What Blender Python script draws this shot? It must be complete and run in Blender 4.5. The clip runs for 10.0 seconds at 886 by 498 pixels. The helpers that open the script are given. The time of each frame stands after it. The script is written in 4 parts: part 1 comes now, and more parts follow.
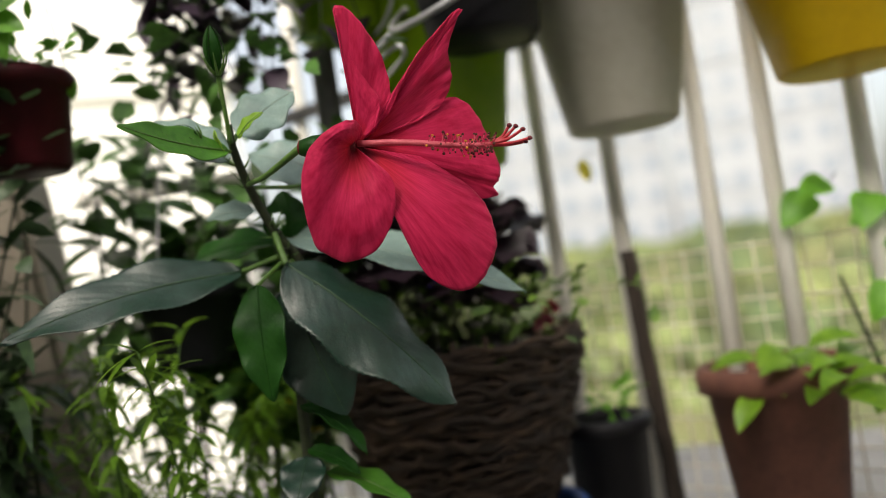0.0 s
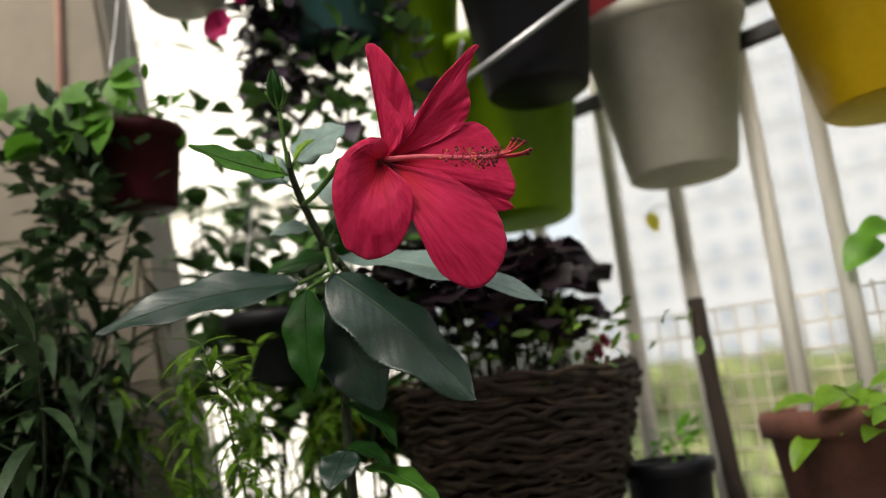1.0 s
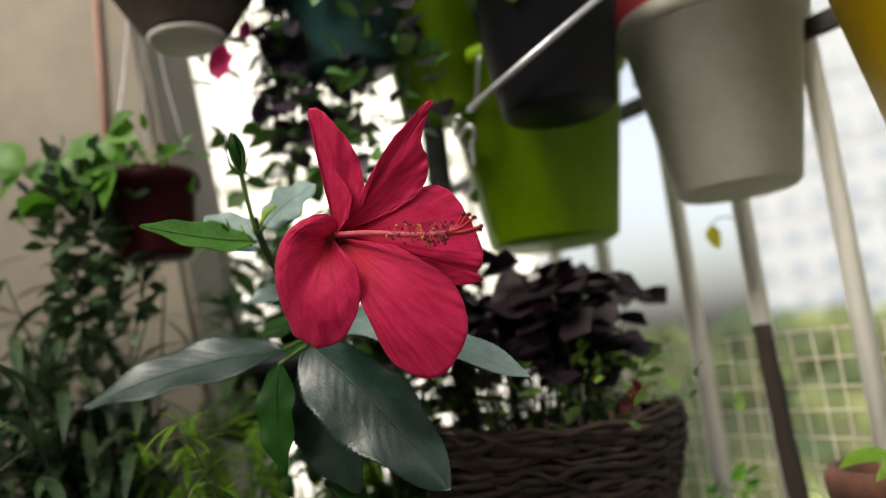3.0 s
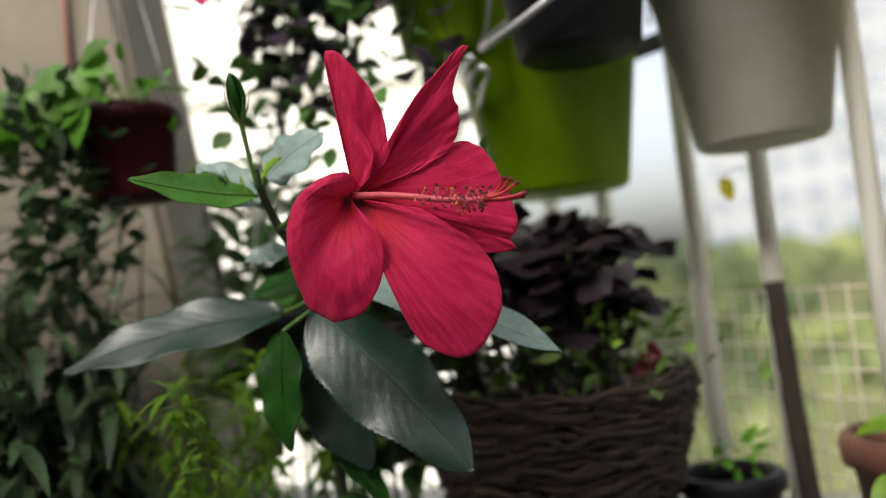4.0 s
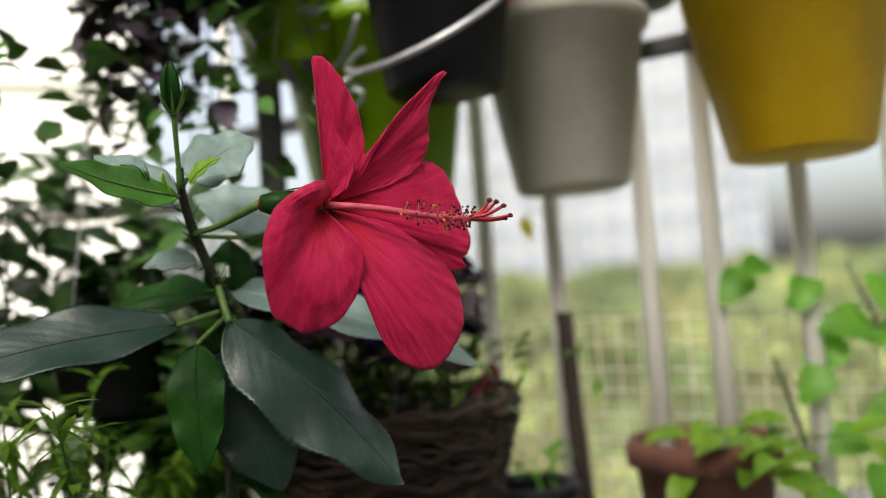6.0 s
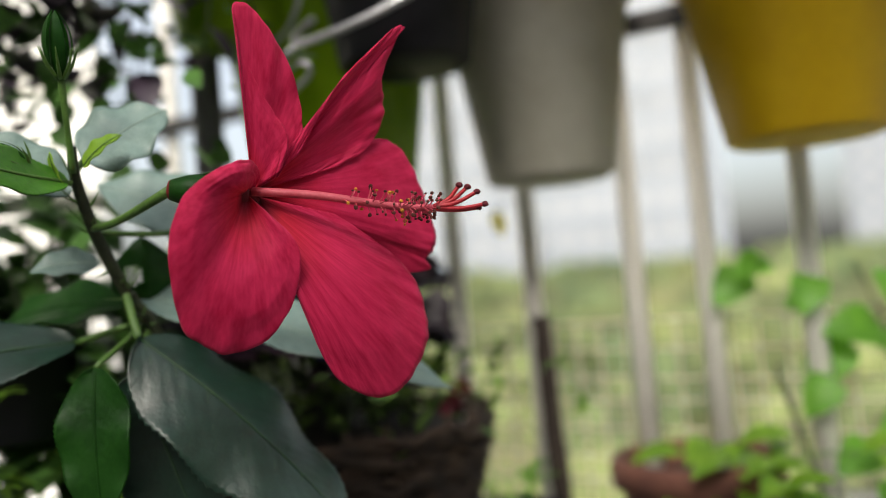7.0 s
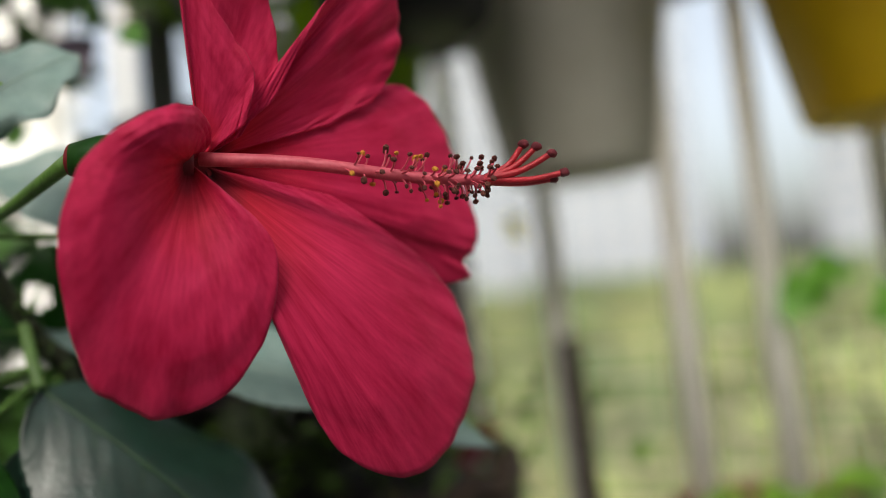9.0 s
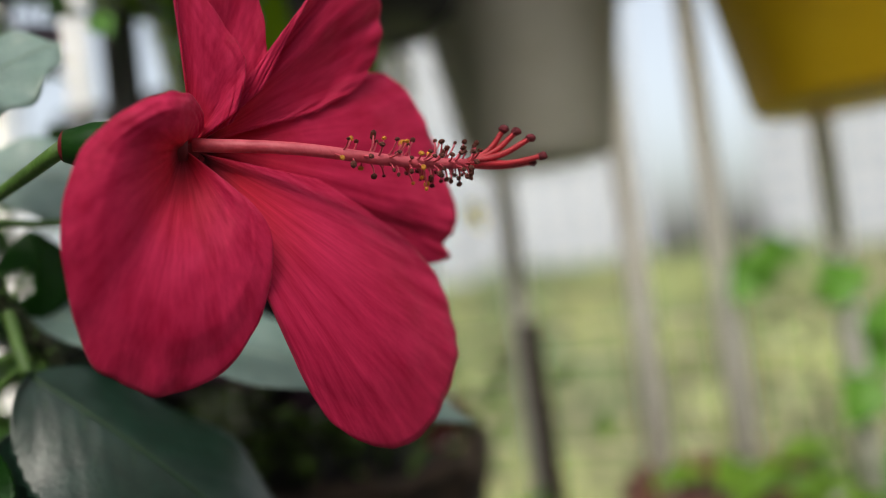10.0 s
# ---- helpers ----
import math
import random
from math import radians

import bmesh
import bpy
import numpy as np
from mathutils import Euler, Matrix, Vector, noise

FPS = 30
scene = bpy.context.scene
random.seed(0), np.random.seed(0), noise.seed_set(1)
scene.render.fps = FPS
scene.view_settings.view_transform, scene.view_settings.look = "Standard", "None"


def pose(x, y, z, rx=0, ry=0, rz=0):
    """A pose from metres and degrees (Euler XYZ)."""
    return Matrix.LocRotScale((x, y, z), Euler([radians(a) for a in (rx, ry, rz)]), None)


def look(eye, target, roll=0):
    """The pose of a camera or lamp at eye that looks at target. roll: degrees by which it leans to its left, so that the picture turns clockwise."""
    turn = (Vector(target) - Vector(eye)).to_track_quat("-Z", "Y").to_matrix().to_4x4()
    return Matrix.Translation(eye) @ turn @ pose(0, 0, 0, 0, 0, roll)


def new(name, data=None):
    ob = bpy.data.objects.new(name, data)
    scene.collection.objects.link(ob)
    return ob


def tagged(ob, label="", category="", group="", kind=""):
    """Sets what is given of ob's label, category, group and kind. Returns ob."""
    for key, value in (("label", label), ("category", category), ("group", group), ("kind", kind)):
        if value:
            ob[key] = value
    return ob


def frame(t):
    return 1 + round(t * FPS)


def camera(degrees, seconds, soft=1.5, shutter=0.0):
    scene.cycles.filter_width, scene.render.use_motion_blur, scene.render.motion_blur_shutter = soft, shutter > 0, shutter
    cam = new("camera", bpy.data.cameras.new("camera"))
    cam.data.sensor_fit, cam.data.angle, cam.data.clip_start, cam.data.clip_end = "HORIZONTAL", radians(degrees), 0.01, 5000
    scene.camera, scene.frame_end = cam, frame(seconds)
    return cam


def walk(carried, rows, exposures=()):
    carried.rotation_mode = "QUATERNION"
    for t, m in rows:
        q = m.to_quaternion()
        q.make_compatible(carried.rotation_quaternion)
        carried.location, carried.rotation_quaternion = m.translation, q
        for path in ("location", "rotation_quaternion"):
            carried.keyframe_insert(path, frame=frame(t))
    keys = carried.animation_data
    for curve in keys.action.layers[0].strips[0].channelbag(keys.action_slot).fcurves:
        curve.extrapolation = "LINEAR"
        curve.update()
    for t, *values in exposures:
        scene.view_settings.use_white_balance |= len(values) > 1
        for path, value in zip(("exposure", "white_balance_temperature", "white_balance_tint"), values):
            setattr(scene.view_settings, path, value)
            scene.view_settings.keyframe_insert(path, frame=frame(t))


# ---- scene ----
# ---------- camera and its walk ----------
cam = camera(56.0, 10.0, soft=1.0)
cam.data.dof.use_dof = True
cam.data.dof.aperture_fstop = 3.1


def heading(eye, yaw, pitch, roll):
    """A camera pose from degrees: yaw to the left of +y, pitch up, roll as look() takes it."""
    a, b = radians(yaw), radians(pitch)
    ahead = Vector((-math.sin(a) * math.cos(b), math.cos(a) * math.cos(b), math.sin(b)))
    return look(eye, Vector(eye) + ahead, roll)


ROWS = [
    (0.0, (0.3889, 0.1876, 1.2080), 11.35, 2.28, -8.42),
    (0.5, (0.4384, 0.1731, 1.1814), 16.01, 6.39, -8.29),
    (1.0, (0.4675, 0.1615, 1.1339), 20.55, 10.69, -6.59),
    (1.5, (0.5103, 0.1874, 1.1007), 24.91, 13.61, -6.32),
    (2.0, (0.5576, 0.2210, 1.1019), 28.91, 14.33, -6.44),
    (2.5, (0.5638, 0.2354, 1.1527), 31.00, 11.71, -6.24),
    (4.0, (0.5043, 0.2692, 1.2346), 28.72, 3.01, -6.32),
    (4.5, (0.4652, 0.2604, 1.2287), 19.61, 2.11, -5.87),
    (5.0, (0.4376, 0.2407, 1.2358), 14.76, 2.73, -5.38),
    (5.5, (0.4088, 0.2269, 1.2346), 10.39, 3.57, -5.40),
    (6.0, (0.3533, 0.2090, 1.2399), 4.43, 3.08, -4.34),
    (6.2, (0.3509, 0.2031, 1.2397), 2.49, 3.51, -3.91),
    (7.3, (0.3493, 0.3416, 1.2476), 2.57, 2.64, -5.25),
    (7.5, (0.3462, 0.3706, 1.2505), 3.31, 2.82, -5.32),
    (8.0, (0.3542, 0.4353, 1.2526), 4.83, 3.18, -6.89),
    (8.5, (0.3490, 0.4364, 1.2489), 6.94, 1.90, -6.43),
    (9.0, (0.3256, 0.4119, 1.2453), 0.75, 3.99, -6.11),
    (9.5, (0.3253, 0.3997, 1.2314), -1.74, 2.58, -6.82),
    (10.0, (0.3157, 0.4014, 1.2428), -2.62, 3.00, -7.02),
]
walk(cam, [(t, heading(*pose_row)) for t, *pose_row in ROWS], exposures=[(0.0, 1.06, 7000, 9), (1.5, 1.02, 7000, 9), (2.5, 1.08, 7000, 9), (4.5, 1.12, 6800, 9), (6.0, 1.04, 6800, 9), (8.0, 0.94, 6700, 8), (10.0, 0.82, 6700, 8)])

# ---------- world, sun ----------
SUN_EL, SUN_ROT = radians(35), radians(189)
world = bpy.data.worlds.new("overcast")
scene.world = world
world.use_nodes = True
wn = world.node_tree.nodes
wl = world.node_tree.links
sky = wn.new("ShaderNodeTexSky")
sky.sky_type = "NISHITA"
sky.sun_disc = False
sky.sun_elevation, sky.sun_rotation = SUN_EL, SUN_ROT
sky.dust_density, sky.air_density = 6.0, 1.0
grey = wn.new("ShaderNodeHueSaturation")
grey.inputs["Saturation"].default_value = 0.5
wl.new(sky.outputs[0], grey.inputs["Color"])
wl.new(grey.outputs[0], wn["Background"].inputs["Color"])
wn["Background"].inputs["Strength"].default_value = 0.15
sun = new("sun", bpy.data.lights.new("sun", "SUN"))
sun.data.energy, sun.data.angle, sun.data.color = 1.25, radians(24), (1.0, 0.97, 0.93)
sun.matrix_world = look((0, 0, 0), (-math.cos(SUN_EL) * math.sin(SUN_ROT), -math.cos(SUN_EL) * math.cos(SUN_ROT), -math.sin(SUN_EL)))


# ---------- materials ----------
def mat(name, base, dark=None, rough=0.5, scale=40.0, bump=0.15, metal=0.0, through_light=0.0, coat=0.0, stretch=(1, 1, 1), fine=6.0, spec=0.5, per_piece=0.0, uv=False):
    """A node material: two colours mixed by coarse and fine noise, with fine relief."""
    m = bpy.data.materials.new(name)
    m.use_nodes = True
    nt = m.node_tree
    b = nt.nodes["Principled BSDF"]
    dark = dark or tuple(v * 0.65 for v in base)
    tc = nt.nodes.new("ShaderNodeTexCoord")
    mp = nt.nodes.new("ShaderNodeMapping")
    mp.inputs["Scale"].default_value = stretch
    nt.links.new(tc.outputs["UV" if uv else "Object"], mp.inputs["Vector"])
    big = nt.nodes.new("ShaderNodeTexNoise")
    big.inputs["Scale"].default_value, big.inputs["Detail"].default_value = scale, 4
    small = nt.nodes.new("ShaderNodeTexNoise")
    small.inputs["Scale"].default_value, small.inputs["Detail"].default_value = scale * fine, 3
    for tex in (big, small):
        nt.links.new(mp.outputs[0], tex.inputs["Vector"])
    both = nt.nodes.new("ShaderNodeMath")
    both.operation = "MULTIPLY_ADD"
    nt.links.new(small.outputs["Fac"], both.inputs[0])
    both.inputs[1].default_value = 0.45
    nt.links.new(big.outputs["Fac"], both.inputs[2])
    ramp = nt.nodes.new("ShaderNodeValToRGB")
    ramp.color_ramp.elements[0].position, ramp.color_ramp.elements[1].position = 0.5, 0.92
    ramp.color_ramp.elements[0].color, ramp.color_ramp.elements[1].color = (*dark, 1), (*base, 1)
    nt.links.new(both.outputs[0], ramp.inputs["Fac"])
    colour = ramp.outputs["Color"]
    if per_piece:
        info = nt.nodes.new("ShaderNodeNewGeometry")
        hsv = nt.nodes.new("ShaderNodeHueSaturation")
        spread = nt.nodes.new("ShaderNodeMapRange")
        spread.inputs["To Min"].default_value, spread.inputs["To Max"].default_value = 1 - per_piece, 1 + per_piece
        own = nt.nodes.new("ShaderNodeObjectInfo")
        mean = nt.nodes.new("ShaderNodeMath")
        mean.operation = "PINGPONG"
        mean.inputs[1].default_value = 1.0
        add = nt.nodes.new("ShaderNodeMath")
        nt.links.new(info.outputs["Random Per Island"], add.inputs[0])
        nt.links.new(own.outputs["Random"], add.inputs[1])
        nt.links.new(add.outputs[0], mean.inputs[0])
        nt.links.new(mean.outputs[0], spread.inputs["Value"])
        nt.links.new(spread.outputs[0], hsv.inputs["Value"])
        nt.links.new(colour, hsv.inputs["Color"])
        colour = hsv.outputs["Color"]
    nt.links.new(colour, b.inputs["Base Color"])
    b.inputs["Roughness"].default_value, b.inputs["Metallic"].default_value = rough, metal
    b.inputs["Specular IOR Level"].default_value = spec
    b.inputs["Coat Weight"].default_value = coat
    b.inputs["Coat Roughness"].default_value = 0.25
    bp = nt.nodes.new("ShaderNodeBump")
    bp.inputs["Strength"].default_value, bp.inputs["Distance"].default_value = bump, 0.002
    nt.links.new(both.outputs[0], bp.inputs["Height"])
    nt.links.new(bp.outputs[0], b.inputs["Normal"])
    if through_light:
        tr = nt.nodes.new("ShaderNodeBsdfTranslucent")
        nt.links.new(colour, tr.inputs["Color"])
        mix = nt.nodes.new("ShaderNodeMixShader")
        mix.inputs[0].default_value = through_light
        nt.links.new(b.outputs[0], mix.inputs[1])
        nt.links.new(tr.outputs[0], mix.inputs[2])
        nt.links.new(mix.outputs[0], nt.nodes["Material Output"].inputs["Surface"])
    return m


PETAL = mat("petal", (0.74, 0.032, 0.130), (0.53, 0.009, 0.064), 0.55, 8.0, 0.14, through_light=0.30, stretch=(3.8, 0.42, 1), fine=3.6, spec=0.16, uv=True)
nt = PETAL.node_tree
nt.nodes["Principled BSDF"].inputs["Sheen Weight"].default_value = 0.08
uvm = nt.nodes.new("ShaderNodeUVMap")
sep = nt.nodes.new("ShaderNodeSeparateXYZ")
nt.links.new(uvm.outputs[0], sep.inputs[0])
# dark maroon eye, ringed by a painted red glow of light through the throat
eye_glow_ramp = nt.nodes.new("ShaderNodeValToRGB")
eye_glow_ramp.color_ramp.elements[0].position, eye_glow_ramp.color_ramp.elements[1].position = 0.03, 0.15
eye_glow_ramp.color_ramp.elements[0].color, eye_glow_ramp.color_ramp.elements[1].color = (0.10, 0.02, 0.05, 1), (1, 0.75, 0.5, 1)
eye_glow_ramp.color_ramp.elements.new(0.45).color = (1, 1, 1, 1)
nt.links.new(sep.outputs["Y"], eye_glow_ramp.inputs["Fac"])
deep = nt.nodes.new("ShaderNodeMix")
deep.data_type, deep.blend_type = "RGBA", "MULTIPLY"
deep.inputs["Factor"].default_value = 1.0
for link in list(nt.links):
    if link.from_node.type == "VALTORGB" and link.from_node != eye_glow_ramp:
        sock = link.to_socket
        nt.links.new(link.from_socket, deep.inputs["A"])
        nt.links.new(deep.outputs["Result"], sock)
nt.links.new(eye_glow_ramp.outputs["Color"], deep.inputs["B"])
# fine crinkles over the petals
place = nt.nodes.new("ShaderNodeTexCoord")
crinkle = nt.nodes.new("ShaderNodeTexNoise")
crinkle.inputs["Scale"].default_value, crinkle.inputs["Detail"].default_value = 420.0, 4
nt.links.new(place.outputs["Object"], crinkle.inputs["Vector"])
relief = nt.nodes.new("ShaderNodeBump")
relief.inputs["Strength"].default_value, relief.inputs["Distance"].default_value = 0.32, 0.001
nt.links.new(crinkle.outputs["Fac"], relief.inputs["Height"])
for node in nt.nodes:
    if node.type == "BUMP" and node != relief:
        nt.links.new(relief.outputs[0], node.inputs["Normal"])
THROAT = mat("throat", (0.22, 0.002, 0.012), (0.12, 0.001, 0.006), 0.6, 60)
COLUMN = mat("column", (0.74, 0.13, 0.18), (0.62, 0.07, 0.11), 0.5, 200, through_light=0.2)
STYLE = mat("style", (0.50, 0.015, 0.03), (0.38, 0.01, 0.02), 0.5, 200)
STIGMA = mat("stigma", (0.16, 0.01, 0.02), (0.08, 0.005, 0.01), 0.8, 900)
ANTHER = mat("anther", (0.13, 0.03, 0.015), (0.06, 0.01, 0.008), 0.8, 900)
POLLEN = mat("pollen", (0.70, 0.33, 0.03), (0.5, 0.18, 0.02), 0.8, 900)
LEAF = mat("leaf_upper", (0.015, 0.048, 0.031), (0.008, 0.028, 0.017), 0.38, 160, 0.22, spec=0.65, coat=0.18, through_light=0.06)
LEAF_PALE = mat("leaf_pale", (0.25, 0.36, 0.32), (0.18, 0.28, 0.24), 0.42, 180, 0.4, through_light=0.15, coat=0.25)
LEAF_YOUNG = mat("leaf_young", (0.10, 0.30, 0.028), (0.050, 0.18, 0.016), 0.38, 60, 0.35, through_light=0.3)
LEAF_MID = mat("leaf_mid", (0.022, 0.105, 0.012), (0.011, 0.058, 0.008), 0.45, 60, 0.4, through_light=0.4, spec=0.25)
SPROUT = mat("sprout_leaf", (0.30, 0.52, 0.04), (0.22, 0.42, 0.03), 0.45, 80, through_light=0.35)
VEIN = mat("leaf_vein", (0.030, 0.075, 0.030), (0.018, 0.05, 0.02), 0.45, 200)
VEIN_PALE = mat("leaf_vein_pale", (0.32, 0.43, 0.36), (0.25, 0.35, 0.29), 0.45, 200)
STEM = mat("green_stem", (0.10, 0.21, 0.035), (0.05, 0.11, 0.02), 0.5, 150, 0.3)
WOODY = mat("woody_stem", (0.034, 0.048, 0.016), (0.015, 0.020, 0.008), 0.75, 160, 0.6)
BARK = mat("stick_bark", (0.030, 0.020, 0.014), (0.012, 0.008, 0.006), 0.9, 60, 0.8, stretch=(1, 1, 0.25))
PAINT = mat("cream_paint", (0.93, 0.91, 0.85), (0.88, 0.85, 0.78), 0.4, 30, 0.1, coat=0.4)
IRON = mat("dark_rail", (0.035, 0.033, 0.032), (0.02, 0.019, 0.018), 0.5, 40)
GREY_IRON = mat("grey_post", (0.17, 0.17, 0.18), (0.10, 0.10, 0.10), 0.55, 40)
WIRE = mat("galvanised_wire", (0.52, 0.53, 0.55), (0.38, 0.38, 0.40), 0.4, 90, metal=0.6)
NET = mat("net_cord", (0.72, 0.66, 0.54), (0.56, 0.50, 0.40), 0.7, 90)
POT_WHITE = mat("white_plastic", (0.61, 0.60, 0.53), (0.51, 0.495, 0.42), 0.45, 14, 0.06, through_light=0.42)
POT_YELLOW = mat("yellow_plastic", (0.72, 0.49, 0.006), (0.62, 0.40, 0.004), 0.4, 14, 0.06, through_light=0.25)
POT_LIME = mat("lime_plastic", (0.27, 0.46, 0.006), (0.20, 0.37, 0.004), 0.4, 14, 0.06, through_light=0.42)
POT_BLACK = mat("black_plastic", (0.009, 0.009, 0.012), (0.005, 0.005, 0.006), 0.5, 20, 0.1, spec=0.25)
POT_TEAL = mat("teal_plastic", (0.015, 0.065, 0.065), (0.008, 0.038, 0.038), 0.45, 20, 0.1)
POT_MAROON = mat("maroon_plastic", (0.058, 0.003, 0.007), (0.032, 0.002, 0.004), 0.55, 20, 0.1, spec=0.2)
POT_BROWN = mat("brown_clay", (0.085, 0.060, 0.045), (0.045, 0.032, 0.025), 0.8, 20, 0.3)
POT_RED = mat("red_plastic", (0.50, 0.05, 0.06), (0.40, 0.03, 0.04), 0.5, 20)
POT_NAVY = mat("navy_plastic", (0.02, 0.035, 0.08), (0.012, 0.02, 0.05), 0.5, 20)
POT_BLUE = mat("blue_plastic", (0.04, 0.10, 0.30), (0.02, 0.06, 0.20), 0.5, 20)
TERRACOTTA = mat("terracotta", (0.155, 0.058, 0.037), (0.075, 0.029, 0.020), 0.85, 22, 0.3)
SAUCER = mat("pale_saucer", (0.62, 0.60, 0.56), (0.5, 0.48, 0.44), 0.6, 20)
SOIL = mat("soil", (0.035, 0.024, 0.017), (0.015, 0.010, 0.008), 0.95, 120, 0.9)
WICKER = mat("basket_vine", (0.036, 0.020, 0.010), (0.007, 0.004, 0.002), 0.85, 70, 0.6, per_piece=0.6)
OXALIS = mat("purple_leaf", (0.016, 0.006, 0.012), (0.007, 0.002, 0.005), 0.5, 60, through_light=0.15, per_piece=0.4)
DUSKY = mat("dusky_purple_leaf", (0.045, 0.030, 0.048), (0.020, 0.014, 0.022), 0.45, 60, through_light=0.2, per_piece=0.5)
HERB = mat("small_green_leaf", (0.14, 0.24, 0.035), (0.05, 0.11, 0.016), 0.5, 60, through_light=0.35, per_piece=0.4)
FERN = mat("feathery_green_leaf", (0.19, 0.35, 0.036), (0.09, 0.19, 0.018), 0.45, 60, through_light=0.5, per_piece=0.45)
SWORD = mat("lance_leaf", (0.050, 0.095, 0.034), (0.020, 0.044, 0.017), 0.5, 60, through_light=0.15, per_piece=0.4)
BROAD = mat("broad_green_leaf", (0.16, 0.40, 0.035), (0.09, 0.26, 0.02), 0.45, 50, through_light=0.5, per_piece=0.25)
TRAILER = mat("trailing_green_leaf", (0.10, 0.26, 0.024), (0.055, 0.165, 0.014), 0.45, 50, through_light=0.45, per_piece=0.35)
LIME_LEAF = mat("lime_green_leaf", (0.18, 0.33, 0.02), (0.10, 0.22, 0.012), 0.45, 50, through_light=0.4, per_piece=0.3)
BLOOM = mat("pink_bloom", (0.78, 0.05, 0.27), (0.60, 0.03, 0.18), 0.6, 60, through_light=0.5)
BLOOM_RED = mat("red_bloom", (0.20, 0.022, 0.035), (0.12, 0.012, 0.022), 0.6, 60, through_light=0.3, per_piece=0.3)
BLOOM_VIOLET = mat("violet_bloom", (0.10, 0.06, 0.42), (0.07, 0.04, 0.30), 0.6, 60)
YELLOW_LEAF = mat("yellowed_leaf", (0.85, 0.74, 0.10), (0.75, 0.62, 0.06), 0.6, 60, through_light=0.6)
PLASTER = mat("wall_plaster", (0.235, 0.205, 0.16), (0.165, 0.145, 0.115), 0.85, 6, 0.25)
# for unseen room surfaces, kept pale to bounce fill light onto the plants
BOUNCE_WHITE = mat("bounce_white", (0.62, 0.60, 0.56), (0.54, 0.52, 0.48), 0.85, 6, 0.2)
BOUNCE_FLOOR = mat("bounce_floor", (0.40, 0.38, 0.35), (0.32, 0.30, 0.27), 0.5, 8, 0.1)
RED_LINE = mat("red_pipe", (0.36, 0.20, 0.155), (0.30, 0.16, 0.12), 0.7, 30)
CONCRETE = mat("concrete", (0.36, 0.35, 0.33), (0.26, 0.25, 0.23), 0.9, 8, 0.3)
HILL = mat("hillside", (0.17, 0.170, 0.068), (0.042, 0.066, 0.028), 0.95, 0.11, 0.4, fine=7)
SHRUB = mat("shrub_leaf", (0.150, 0.172, 0.062), (0.032, 0.058, 0.024), 0.8, 0.13, 0.4, per_piece=0.65)
FACADE = mat("facade", (0.28, 0.30, 0.335), (0.24, 0.26, 0.29), 0.8, 0.3, 0.1)
FACADE_B = mat("blue_grey_facade", (0.30, 0.33, 0.38), (0.25, 0.28, 0.33), 0.8, 0.3, 0.1)
GLASS = mat("window_glass", (0.17, 0.20, 0.25), (0.12, 0.15, 0.19), 0.3, 0.5, 0.0)


# ---------- shape helpers ----------
def part(name, bm, material, parent=None, label="", smooth=True):
    me = bpy.data.meshes.new(name)
    bm.to_mesh(me)
    bm.free()
    me.materials.append(material)
    if smooth:
        me.polygons.foreach_set("use_smooth", [True] * len(me.polygons))
    ob = new(name, me)
    if parent:
        ob.parent = parent
    if label:
        ob["label"] = label
    return ob


def again(ob, name, m, parent=None):
    """Another object on the same mesh."""
    o = new(name, ob.data)
    o.parent = parent or ob.parent
    o.matrix_local = m
    return o


def thing(name, at, label, category, group="", kind=""):
    e = new(name)
    e.empty_display_size = 0.02
    e.location = at
    return tagged(e, label, category, group, kind)


def settle(e, at, size, tall=None):
    """Put a finished thing at its place, at its size; tall: its upright size, where it differs."""
    e.location, e.scale = at, (size, size, tall or size)
    return e


def thicken(ob, t):
    mod = ob.modifiers.new("thickness", "SOLIDIFY")
    mod.thickness, mod.offset = t, 0
    return ob


def lathe(profile, seg=48, wobble=0.0):
    """A turned body from (radius, height) pairs."""
    bm = bmesh.new()
    rings = []
    for r, z in profile:
        if r < 1e-6:
            rings.append([bm.verts.new((0, 0, z))])
        else:
            rings.append([bm.verts.new(((r + wobble * noise.noise((3 * math.cos(a), 3 * math.sin(a), z * 40))) * math.cos(a), (r + wobble * noise.noise((3 * math.cos(a), 3 * math.sin(a), z * 40))) * math.sin(a), z)) for a in (2 * math.pi * k / seg for k in range(seg))])
    for a, b in zip(rings, rings[1:]):
        for k in range(seg):
            n = (k + 1) % seg
            if len(a) == 1 and len(b) > 1:
                bm.faces.new((a[0], b[n], b[k]))
            elif len(b) == 1 and len(a) > 1:
                bm.faces.new((a[k], a[n], b[0]))
            elif len(a) > 1:
                bm.faces.new((a[k], a[n], b[n], b[k]))
    bmesh.ops.recalc_face_normals(bm, faces=bm.faces)
    return bm


def spline(points, steps=6):
    """Points of a smooth curve through the given ones."""
    p = [Vector(q) for q in points]
    if len(p) < 3:
        return [p[0].lerp(p[-1], k / steps) for k in range(steps + 1)]
    p = [2 * p[0] - p[1], *p, 2 * p[-1] - p[-2]]
    out = []
    for a, b, c, d in zip(p, p[1:], p[2:], p[3:]):
        for k in range(steps):
            t = k / steps
            out.append(0.5 * (2 * b + (c - a) * t + (2 * a - 5 * b + 4 * c - d) * t * t + (3 * b - a - 3 * c + d) * t**3))
    return out + [p[-2]]


